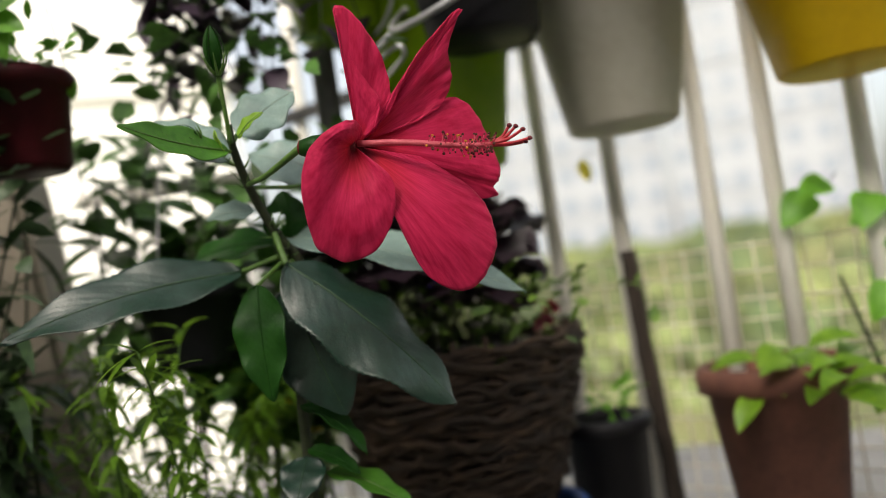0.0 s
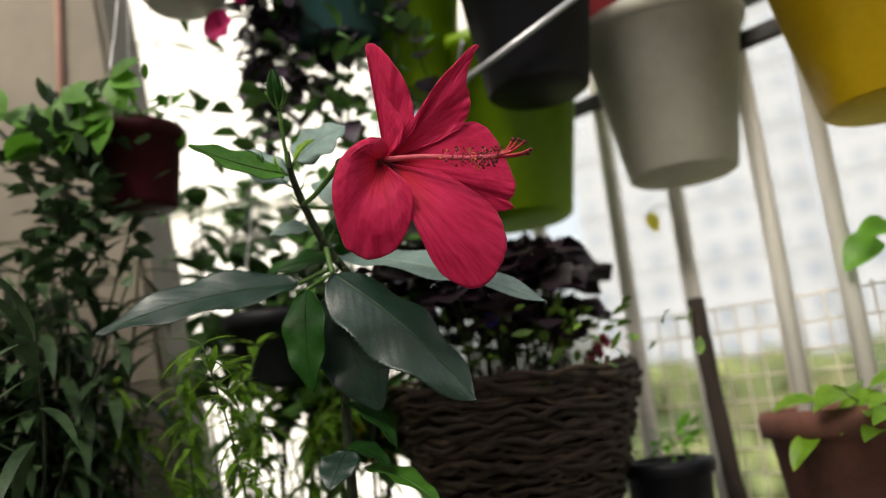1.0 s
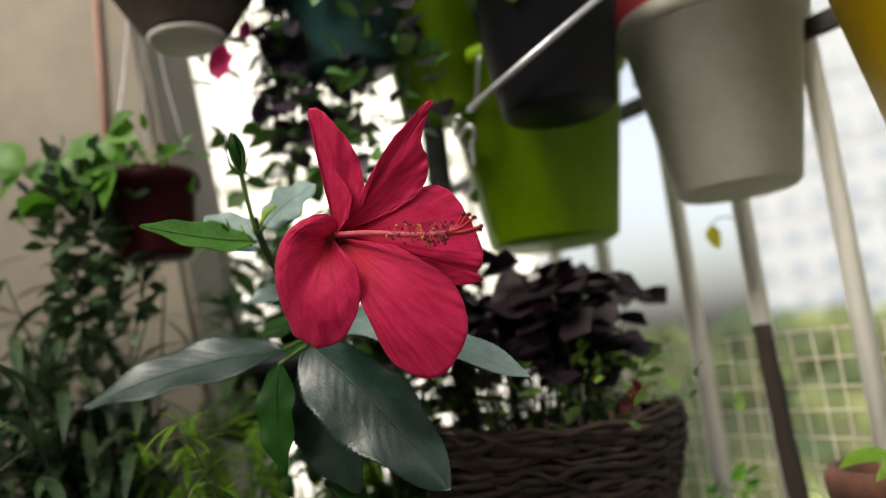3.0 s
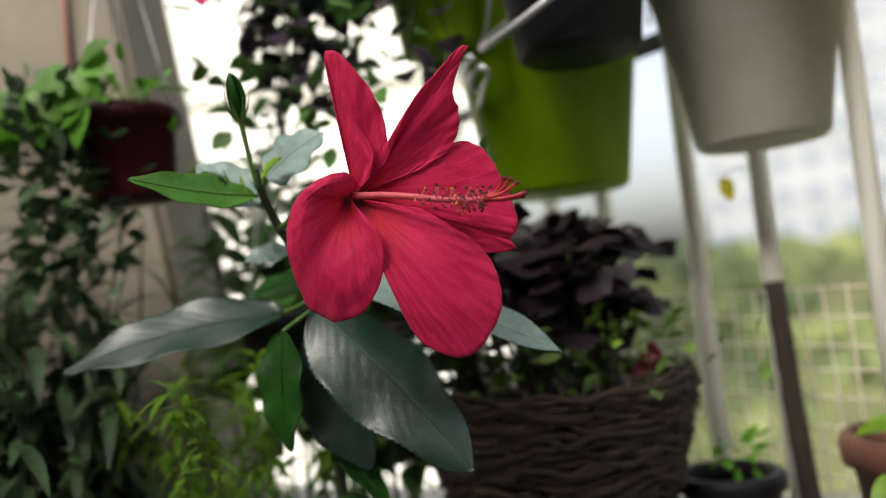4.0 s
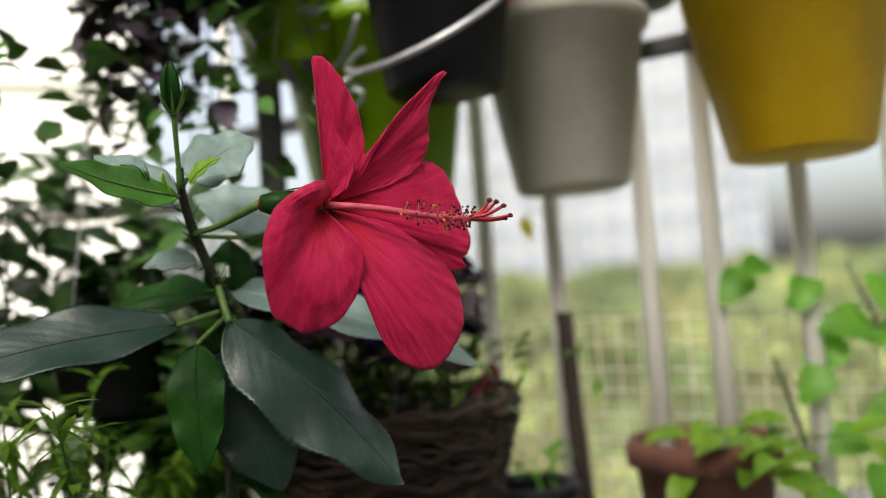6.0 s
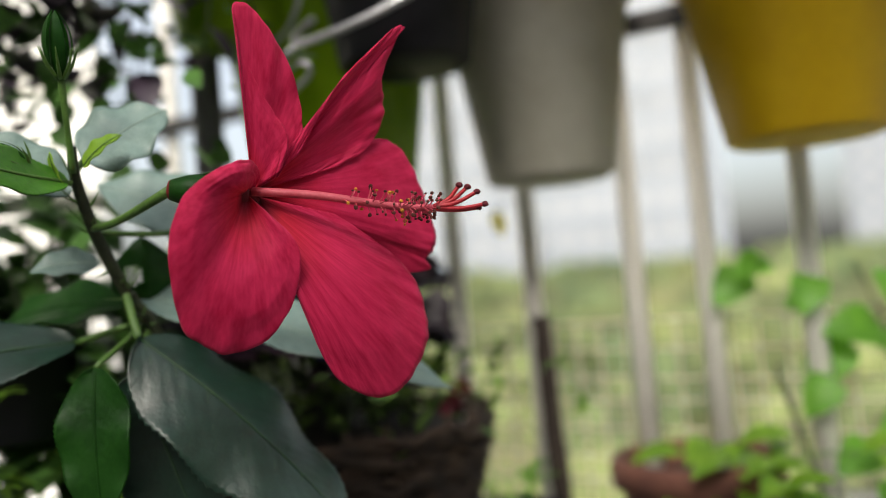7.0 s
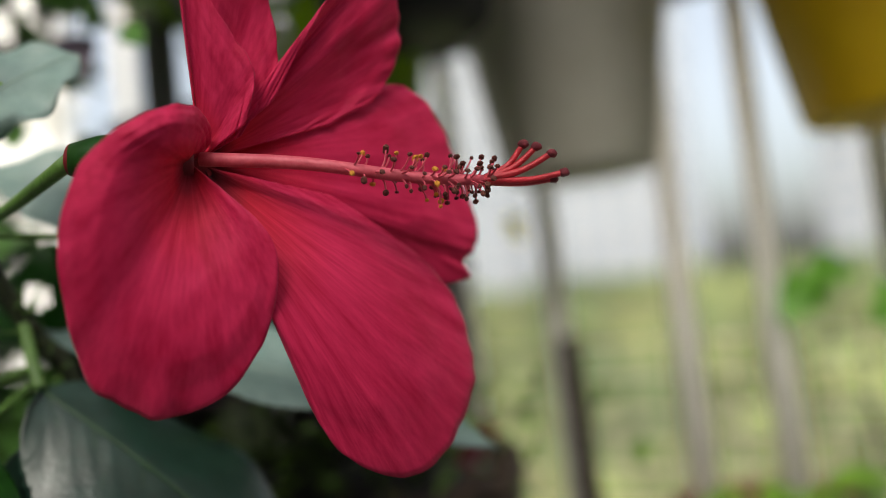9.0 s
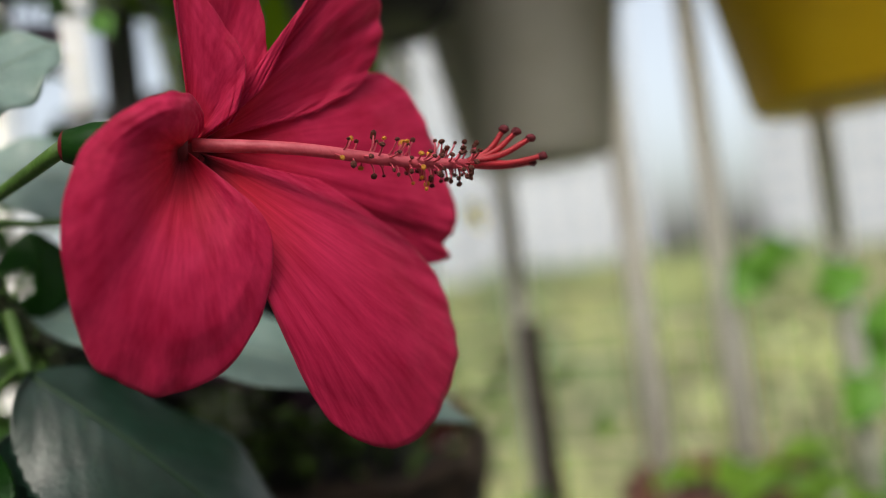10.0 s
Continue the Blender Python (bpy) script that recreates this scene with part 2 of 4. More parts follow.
def tube(points, radii, seg=10, bm=None, steps=6, closed=False):
    """A round rod along a smooth curve, its radius going evenly through radii."""
    bm = bm or bmesh.new()
    line = spline(points, steps)
    n = len(line)
    rings = []
    side = Vector((0.3, 0.2, 1.0))
    for k, q in enumerate(line):
        d = (line[min(k + 1, n - 1)] - line[max(k - 1, 0)]).normalized()
        x = side - d * side.dot(d)
        if x.length < 1e-4:
            x = d.orthogonal()
        x.normalize()
        side = x
        y = d.cross(x)
        f = k / (n - 1) * (len(radii) - 1)
        i = min(int(f), len(radii) - 2) if len(radii) > 1 else 0
        r = radii[i] + (radii[i + 1] - radii[i]) * (f - i) if len(radii) > 1 else radii[0]
        rings.append([bm.verts.new(q + r * (math.cos(2 * math.pi * j / seg) * x + math.sin(2 * math.pi * j / seg) * y)) for j in range(seg)])
    for a, b in zip(rings, rings[1:]):
        for j in range(seg):
            bm.faces.new((a[j], a[(j + 1) % seg], b[(j + 1) % seg], b[j]))
    if not closed:
        bm.faces.new(rings[0][::-1])
        bm.faces.new(rings[-1])
    return bm


def ring(radius, r, at=(0, 0, 0), tilt=None, seg=48, bm=None):
    bm = bm or bmesh.new()
    m = Matrix.Translation(at) @ (tilt or Matrix())
    rows = []
    for k in range(seg):
        a = 2 * math.pi * k / seg
        rows.append([bm.verts.new(m @ Vector(((radius + r * math.cos(b)) * math.cos(a), (radius + r * math.cos(b)) * math.sin(a), r * math.sin(b)))) for b in (2 * math.pi * j / 8 for j in range(8))])
    for k in range(seg):
        for j in range(8):
            bm.faces.new((rows[k][j], rows[(k + 1) % seg][j], rows[(k + 1) % seg][(j + 1) % 8], rows[k][(j + 1) % 8]))
    return bm


def box(size, at=(0, 0, 0), bevel=0.0, bm=None, turn=None):
    bm = bm or bmesh.new()
    m = Matrix.Translation(at) @ (turn or Matrix()) @ Matrix.Diagonal((*size, 1))
    made = bmesh.ops.create_cube(bm, size=1, matrix=m)
    if bevel:
        edges = list({e for v in made["verts"] for e in v.link_edges})
        bmesh.ops.bevel(bm, geom=edges, offset=bevel, segments=2, affect="EDGES")
    return bm


def blade(base, tip, half, up=(0, 0, 1), droop=0.1, fold=0.25, notch=0.0, rows=12, cols=4, widest=0.42, wave=0.0, bm=None, blunt=0.75, curl=0.0, veins=0):
    """A leaf: midrib from base to tip, half as wide as given, folded along the midrib and drooping."""
    bm = bm or bmesh.new()
    b, t = Vector(base), Vector(tip)
    d = t - b
    length = d.length
    d.normalize()
    u = Vector(up) - d * Vector(up).dot(d)
    u = u.normalized() if u.length > 1e-5 else d.orthogonal().normalized()
    side = d.cross(u)
    k0 = math.log(0.5) / math.log(widest)
    lines = []
    for i in range(rows + 1):
        s = i / rows
        w = half * math.sin(math.pi * min(max(s**k0, 0.0), 1.0)) ** blunt
        if notch and 0.1 < s < 0.97:
            w *= 1 + notch * (1 if i % 2 else -1)
        mid = b + d * (length * s) + u * (4 * droop * length * s * (1 - s))
        line = []
        for j in range(-cols, cols + 1):
            v = j / cols
            lift = fold * abs(v) ** 1.3 * w - curl * v * v * w
            lift += wave * half * math.sin(s * 17 + (2 if v > 0 else 0)) * abs(v) ** 2
            if veins:
                phase = (s - 0.30 * abs(v)) * veins
                lift -= 0.055 * w * max(0.0, math.cos(2 * math.pi * phase)) ** 6 * min(abs(v) * 6, 1) * (1.1 - abs(v))
                lift += 0.018 * w * math.sin(2 * math.pi * phase + 1.5) * min(abs(v) * 3, 1) * (1 - 0.6 * abs(v))
            line.append(bm.verts.new(mid + side * (w * v) + u * lift))
        lines.append(line)
    for p, q in zip(lines, lines[1:]):
        for j in range(2 * cols):
            bm.faces.new((p[j], p[j + 1], q[j + 1], q[j]))
    return bm


def tuft(count, middle, spread, size, half, rng, bm=None, rise=0.2, widest=0.45, rows=3, outward=True):
    """Many small leaves joined in one mesh."""
    bm = bm or bmesh.new()
    c = Vector(middle)
    for _ in range(count):
        off = Vector((rng.gauss(0, 1) * spread[0], rng.gauss(0, 1) * spread[1], rng.gauss(0, 1) * spread[2]))
        way = Vector((rng.uniform(-1, 1), rng.uniform(-1, 1), rng.uniform(-0.6, 0.6) + rise))
        if outward:
            way += off.normalized() * 0.7
        way.normalize()
        long = size * rng.uniform(0.6, 1.35)
        at = c + off
        blade(at, at + way * long, half * rng.uniform(0.7, 1.3), (rng.uniform(-1, 1), rng.uniform(-1, 1), 1.2), rng.uniform(-0.05, 0.15), 0.25, rows=rows, cols=1, widest=widest, bm=bm)
    return bm


def pot_profile(top, bottom, height, lip=0.006, wall=0.004):
    """Outside and inside of a flower pot with a lip."""
    return [(0, 0), (bottom * 0.93, 0), (bottom, 0.004), (top * 0.985, height - lip * 3.2), (top + lip, height - lip * 3), (top + lip * 1.2, height - lip), (top + lip * 0.6, height), (top - wall, height), (top - wall * 1.6, height - lip * 3), (top * 0.93, height * 0.86), (0, height * 0.85)]


def draft(u, w, z):
    """A place on the plan by which the pots and plants of the grille are shaped: along the grille, out from it, height."""
    a = radians(14)
    return Vector((math.sin(a) * (1.12 + w) + math.cos(a) * u, math.cos(a) * (1.12 + w) - math.sin(a) * u, z))


GRILLE_ANGLE = radians(25)
GRILLE_TURN = Matrix.Rotation(-GRILLE_ANGLE, 4, "Z")
LEDGE, ROD = 0.905, 2.2


def grille(u, w, z):
    """A place by its way along the window grille (to the right of the stick's bar), out from it (negative: into the balcony) and height."""
    return Vector((0.400, 1.062, z)) + GRILLE_TURN.to_3x3() @ Vector((u, w, 0))


# ---------- structure ----------
def slab(name, size, at, material, label):
    ob = part(name, box(size, (0, 0, 0), 0.004), material, label=label, smooth=False)
    ob.location = at
    return tagged(ob, label, name.split("_")[0], kind="structure")


# unseen floor, walls and ceiling, added to bounce light and limit the sun
slab("floor", (5.0, 5.2, 0.12), (0.0, -1.0, -0.06), BOUNCE_FLOOR, "unseen pale balcony floor added to bounce light")
slab("ceiling", (5.0, 1.8, 0.14), (0.0, -2.0, 2.57), BOUNCE_WHITE, "unseen white balcony ceiling added to limit the sunlight")
slab("wall_back", (5.0, 0.15, 2.5), (0.0, -2.9, 1.25), BOUNCE_WHITE, "unseen white wall behind the balcony added to bounce light")
slab("wall_left", (0.15, 2.9, 2.5), (-2.42, -1.35, 1.25), BOUNCE_WHITE, "unseen white balcony wall added to bounce light")
slab("wall_right", (0.15, 2.9, 2.5), (2.42, -1.35, 1.25), BOUNCE_WHITE, "unseen white balcony wall added to bounce light")
slab("wall_base", (5.0, 5.2, 6.9), (0.0, -1.0, -3.58), CONCRETE, "plain concrete storeys below the balcony")
slab("ledge", (2.6, 1.0, LEDGE), (0.3, 1.02, LEDGE / 2), CONCRETE, "low concrete ledge that carries the flower pots")

# side wall with an edge that slants outward towards its foot
bm = bmesh.new()
corners = [(2.2, 0.0), (-0.084, 0.0), (0.229, 2.5), (2.2, 2.5)]
WALL_ALONG, WALL_OUT = Vector((-0.906, -0.42, 0)), Vector((-0.42, 0.906, 0))


def on_wall(a, out, z):
    return Vector((-0.06, 0.90, z)) + WALL_ALONG * a + WALL_OUT * out


front = [bm.verts.new(on_wall(x, 0, z)) for x, z in corners]
rear = [bm.verts.new(on_wall(x, 0.16, z)) for x, z in corners]
bm.faces.new(front)
bm.faces.new(rear[::-1])
for k in range(4):
    bm.faces.new((front[k], rear[k], rear[(k + 1) % 4], front[(k + 1) % 4]))
bmesh.ops.recalc_face_normals(bm, faces=bm.faces)
bmesh.ops.bevel(bm, geom=bm.edges[:], offset=0.008, segments=3, affect="EDGES")
tagged(part("wall_side", bm, PLASTER, smooth=False), "beige plastered side wall of the balcony", "wall", kind="structure")
tagged(part("trim", tube([on_wall(0.164, -0.004, 1.40), on_wall(0.166, -0.004, 2.5)], [0.004], 10), RED_LINE), "thin faded red pipe down the plastered wall", "pipe", kind="structure")

# rods overhead that carry the hanging pots
for y in (0.735, 0.828, 0.859, 0.932):
    tagged(part("overhead_rod", tube([(-2.4, y, ROD), (2.4, y, ROD)], [0.008], 10, steps=2), GREY_IRON), "grey metal rod overhead for hanging pots", "rod", kind="structure")

# ---------- window grille ----------
fence = thing("window_grille", grille(0, 0, LEDGE), "cream-painted metal window grille with round bars", "grille")
bar0 = None
for u in (-0.43, -0.27, -0.19, -0.077, 0.0, 0.095, 0.156, 0.234, 0.31, 0.385, 0.46, 0.535, 0.61):
    at = grille(u, 0, 0) - fence.location
    if bar0 is None:
        bar0 = part("bar", tube([(0, 0, LEDGE), (0, 0, 2.5)], [0.0088], 14, steps=2), PAINT, fence)
        bar0.location = at
    else:
        again(bar0, "bar", Matrix.Translation(at), fence)


def rail(name, z, height, depth, u0, u1, material, w=0.0, label=""):
    ob = part(name, box((u1 - u0, depth, height), (0, 0, 0), min(height, depth) * 0.2), material, fence, label, smooth=False)
    ob.matrix_local = Matrix.Translation(grille((u0 + u1) / 2, w, z) - fence.location) @ GRILLE_TURN
    return ob


rail("rail", 1.455, 0.018, 0.009, -0.45, 0.7, IRON, -0.0135, "dark flat iron rail")
rail("rail", LEDGE + 0.03, 0.02, 0.009, -0.45, 0.7, PAINT, -0.0135)
rail("rail", 2.3, 0.02, 0.009, -0.45, 0.7, PAINT, -0.0135)
net = bmesh.new()
for k in range(46):
    u = -0.18 + 0.023 * k
    tube([grille(u, 0.03 + 0.003 * math.sin(k * 1.7), LEDGE), grille(u + 0.004 * math.sin(k), 0.033, 1.07), grille(u, 0.03, 1.205)], [0.0010], 5, net, 3)
for k in range(13):
    z = LEDGE + 0.012 + 0.024 * k
    tube([grille(-0.18, 0.031, z), grille(0.3, 0.031, z - 0.008 - 0.003 * math.sin(k * 2)), grille(0.86, 0.031, z)], [0.0010], 5, net, 8)
nt_ob = part("net", net, NET, fence, "thin beige cord netting")
nt_ob.location = -Vector(fence.location)
nt_ob["kind"] = "stuff"

post = part("grey_post", tube([(0, 0, LEDGE), (0, 0, 2.5)], [0.0118], 16, steps=2), GREY_IRON)
post.location = (0.150, 0.935, 0)
tagged(post, "grey painted metal post in the balcony opening", "post")
beam = part("cross_rail", tube([(-0.10, 0.90, 1.335), (0.15, 0.943, 1.335)], [0.0075], 12, steps=2), PAINT)
tagged(beam, "cream metal cross rail from wall to post", "rail")


# ---------- pots on the grille ----------
def pot(name, at, size, top, bottom, height, material, label, lip=0.006, hooks=True, group="", tall=None):
    e = settle(thing(name, at, label, "flower pot", group), at, size, tall)
    part("body", lathe(pot_profile(top, bottom, height, lip)), material, e)
    part("soil", lathe([(0, height * 0.9), (top * 0.9, height * 0.895), (top * 0.93, height * 0.87), (0, height * 0.86)], 32, 0.002), SOIL, e)
    if hooks:
        for s in (-0.5, 0.5):
            back = GRILLE_TURN.to_3x3() @ Vector((s * top, top * 0.8, 0))
            over = GRILLE_TURN.to_3x3() @ Vector((s * top, top + 0.012, 0))
            part("hook", tube([back + Vector((0, 0, height - 0.02)), back + Vector((0, 0, height + 0.012)), over + Vector((0, 0, height + 0.012)), over + Vector((0, 0, height - 0.04))], [0.0022], 8, steps=4), WIRE, e, "thin wire hook")
    return e


RAIL_POTS = "pots hung on the window grille"
pot("white_pot", (0.417, 0.978, 1.325), 0.715, 0.108, 0.072, 0.222, POT_WHITE, "off-white plastic flower pot hung on the grille", group=RAIL_POTS)
pot("green_pot", (0.243, 0.978, 1.312), 0.730, 0.120, 0.084, 0.245, POT_LIME, "lime green plastic flower pot hung on the grille", group=RAIL_POTS)
pot("yellow_pot", (0.592, 0.890, 1.328), 0.635, 0.138, 0.086, 0.270, POT_YELLOW, "yellow plastic flower pot hung on the grille", group=RAIL_POTS)
pot("red_pot", (0.343, 0.970, 1.486), 0.658, 0.070, 0.055, 0.130, POT_RED, "faded red plastic flower pot on the grille rail", group=RAIL_POTS)
pot("blue_pot", (0.498, 0.990, 1.494), 0.666, 0.055, 0.045, 0.11, POT_NAVY, "dark blue plastic flower pot on the grille rail", group=RAIL_POTS)
pot("lime_pot", (0.181, 0.906, 1.440), 0.643, 0.085, 0.060, 0.20, POT_LIME, "lime green plastic pot hung high on the grille", group=RAIL_POTS)


def hanging_pot(name, at, size, top, bottom, height, material, label):
    e = settle(thing(name, at, label, "hanging pot", "pots hung from the ceiling"), at, size)
    part("body", lathe(pot_profile(top, bottom, height)), material, e)
    part("soil", lathe([(0, height * 0.9), (top * 0.9, height * 0.895), (top * 0.93, height * 0.87), (0, height * 0.86)], 32, 0.002), SOIL, e)
    for k in range(3):
        a = 2 * math.pi * k / 3 + 0.4
        part("hanger", tube([(top * math.cos(a), top * math.sin(a), height - 0.004), (0.2 * top * math.cos(a), 0.2 * top * math.sin(a), height + 0.28), (0, 0, (ROD - at[2]) / size)], [0.0010], 6, steps=4), WIRE, e, "thin wire hanger")
    return e


black = hanging_pot("black_pot", (0.314, 0.859, 1.398), 0.650, 0.098, 0.070, 0.21, POT_BLACK, "black plastic flower pot in a wire ring")
part("holder_ring", ring(0.110, 0.0044, (-0.016, -0.004, 0.084), Matrix.Rotation(radians(-24), 4, "Y") @ Matrix.Rotation(radians(28), 4, "X")), WIRE, black, "light grey metal ring")
for pts, r in (
    ([(0.080, 0.835, 1.372), (0.045, 0.885, 1.372), (0.018, 0.950, 1.382), (0.012, 0.985, 1.385)], 0.0045),
    ([(0.014, 0.983, 1.352), (0.070, 0.880, 1.345), (0.092, 0.850, 1.352), (0.086, 0.845, 1.362), (0.050, 0.885, 1.360), (0.012, 0.984, 1.372)], 0.0032),
    ([(0.085, 0.905, 1.470), (0.060, 0.930, 1.430), (0.020, 0.985, 1.420)], 0.0028),
):
    arm = part("holder_arm", tube(pts, [r], 8), WIRE, black, "bent grey wire arm")
    arm.location = (-0.186, -0.900, -1.362)
hanging_pot("teal_pot", (0.136, 0.828, 1.478), 0.729, 0.085, 0.056, 0.17, POT_TEAL, "dark teal plastic flower pot hung from above")
brown = hanging_pot("brown_pot", (0.033, 0.735, 1.517), 0.729, 0.115, 0.050, 0.12, POT_BROWN, "dark brown clay pot hung from above")
part("saucer", lathe([(0, -0.006), (0.042, -0.006), (0.048, 0.002), (0.043, 0.004), (0, 0.004)], 32), SAUCER, brown, "pale round saucer under the pot")
hanging_pot("maroon_pot", (-0.026, 0.735, 1.334), 0.772, 0.048, 0.042, 0.095, POT_MAROON, "dark maroon plastic pot with trailing leaves")


# ---------- pots on the ledge ----------
pot("terracotta_pot", (0.511, 0.970, LEDGE), 0.700, 0.086, 0.056, 0.245, TERRACOTTA, "terracotta flower pot with a thick rim", lip=0.009, hooks=False, tall=0.785)
pot("small_black_pot", (0.357, 0.985, LEDGE), 0.712, 0.056, 0.042, 0.212, POT_BLACK, "small black plastic pot with a seedling", hooks=False, tall=0.745)
pot("blue_pot", (0.272, 0.905, LEDGE), 0.824, 0.075, 0.060, 0.175, POT_BLUE, "blue plastic pot standing below the basket", hooks=False, tall=0.600)
hanging_pot("yellow_hanging_pot", (0.082, 0.932, 1.088), 0.80, 0.035, 0.028, 0.095, POT_YELLOW, "small yellow plastic pot hung low in the opening")
hanging_pot("shaded_pot", (0.042, 0.828, 1.169), 0.806, 0.052, 0.040, 0.085, POT_BLACK, "black plastic pot hidden in the shade of leaves")
pot("corner_pot", (-0.099, 0.706, LEDGE), 0.901, 0.060, 0.050, 0.255, POT_BLACK, "black plastic pot with lance-leaved plant", hooks=False, tall=0.67)

stick = part("dry_stick", tube([(0.414, 1.040, LEDGE), (0.412, 1.041, 1.0), (0.406, 1.041, 1.11), (0.403, 1.040, 1.213)], [0.0100, 0.0092, 0.0088, 0.0082], 12), BARK)
tagged(stick, "dark brown cut dry stick standing against the bar", "stick")
for v in stick.data.vertices:
    v.co += Vector((noise.noise(v.co * 90), noise.noise(v.co * 90 + Vector((5, 5, 5))), 0)) * 0.0015

# ---------- basket ----------
basket = settle(thing("woven_basket", (0, 0, 0), "dark brown woven vine basket full of purple leaves", "basket"), (0.236, 0.919, 1.010), 0.860)
rng = random.Random(4)
for k in range(36):
    z = 0.003 + 0.0047 * k
    base_r = 0.084 + 0.052 * (k / 35) ** 0.75
    bm = bmesh.new()
    pts = []
    for j in range(57):
        a = 2 * math.pi * j / 56
        r = base_r + 0.0011 * math.sin(j * math.pi / 2 + k * math.pi) + 0.007 * noise.noise((math.cos(a) * 4, math.sin(a) * 4, k * 1.7))
        pts.append((r * math.cos(a), r * math.sin(a), z + 0.009 * noise.noise((math.cos(a) * 6, math.sin(a) * 6, k * 2.3 + 9))))
    tube(pts, [0.0020 + 0.0020 * rng.random()], 7, bm, 2)
    part("strand", bm, WICKER, basket)
for k in range(28):
    a = 2 * math.pi * k / 28
    bm = tube([(0.080 * math.cos(a), 0.080 * math.sin(a), 0.0), (0.112 * math.cos(a), 0.112 * math.sin(a), 0.09), (0.131 * math.cos(a), 0.131 * math.sin(a), 0.176)], [0.0026], 6, steps=3)
    part("stake", bm, WICKER, basket)
part("filling", lathe([(0, 0.0), (0.074, 0.0), (0.116, 0.14), (0.11, 0.155), (0, 0.16)], 32, 0.006), SOIL, basket)


# ---------- hibiscus ----------
plant = thing("hibiscus_plant", (0, 0, 0), "hibiscus shrub with one open crimson-pink flower", "plant")
root = Vector((-0.067, 0.424, 0.805))
off = -root
plant.matrix_basis = Matrix.Translation((0.2566, 0.6081, 1.2855)) @ Euler((radians(-5.2), radians(1.06), radians(12.95))).to_matrix().to_4x4() @ Matrix.Scale(1.343, 4) @ Matrix.Translation(root - Vector((-0.0444, 0.3127, 1.0952)))


def sprig(name, bm, material, label="", parent=None, thick=0.0):
    ob = part(name, bm, material, parent or plant, label)
    if parent is None:
        ob.location = off
    if thick:
        thicken(ob, thick)
    return ob


sprig("stem", tube([(-0.086, 0.424, 0.805), (-0.085, 0.422, 0.851), (-0.083, 0.398, 0.991), (-0.080, 0.393, 1.02), (-0.074, 0.387, 1.058), (-0.084, 0.377, 1.078), (-0.091, 0.365, 1.097), (-0.094, 0.354, 1.112), (-0.094, 0.348, 1.122)], [0.0036, 0.0029, 0.0025, 0.0023, 0.0022, 0.0021, 0.0018, 0.0015], 12), WOODY, "brown-green woody stem")
rng = random.Random(12)
nodes = [(-0.074, 0.387, 1.058), (-0.084, 0.377, 1.078), (-0.091, 0.365, 1.097), (-0.094, 0.354, 1.112)]
for a, b in zip(nodes, nodes[1:]):
    for k in range(7):
        q = Vector(a).lerp(Vector(b), rng.random())
        d = Vector((rng.uniform(-1, 1), rng.uniform(-1, 0.4), rng.uniform(-0.3, 0.8))).normalized()
        sprig("stipule", tube([q, q + d * 0.003, q + d * rng.uniform(0.005, 0.011) + Vector((0, 0, 0.002))], [0.0007, 0.0005, 0.0001], 6, None, 2), STEM)

for a, b in zip([(-0.083, 0.398, 0.991), (-0.080, 0.393, 1.02)] + nodes[:1], [(-0.080, 0.393, 1.02)] + nodes[:2]):
    for k in range(3):
        q = Vector(a).lerp(Vector(b), (k + rng.random()) / 3)
        sprig("leaf_scar", tube([q + Vector((0.0015, -0.0015, -0.0006)), q + Vector((0.0026 * rng.choice((-1, 1)), -0.0022, 0.0008))], [0.0013, 0.0007], 7, None, 3), WOODY)

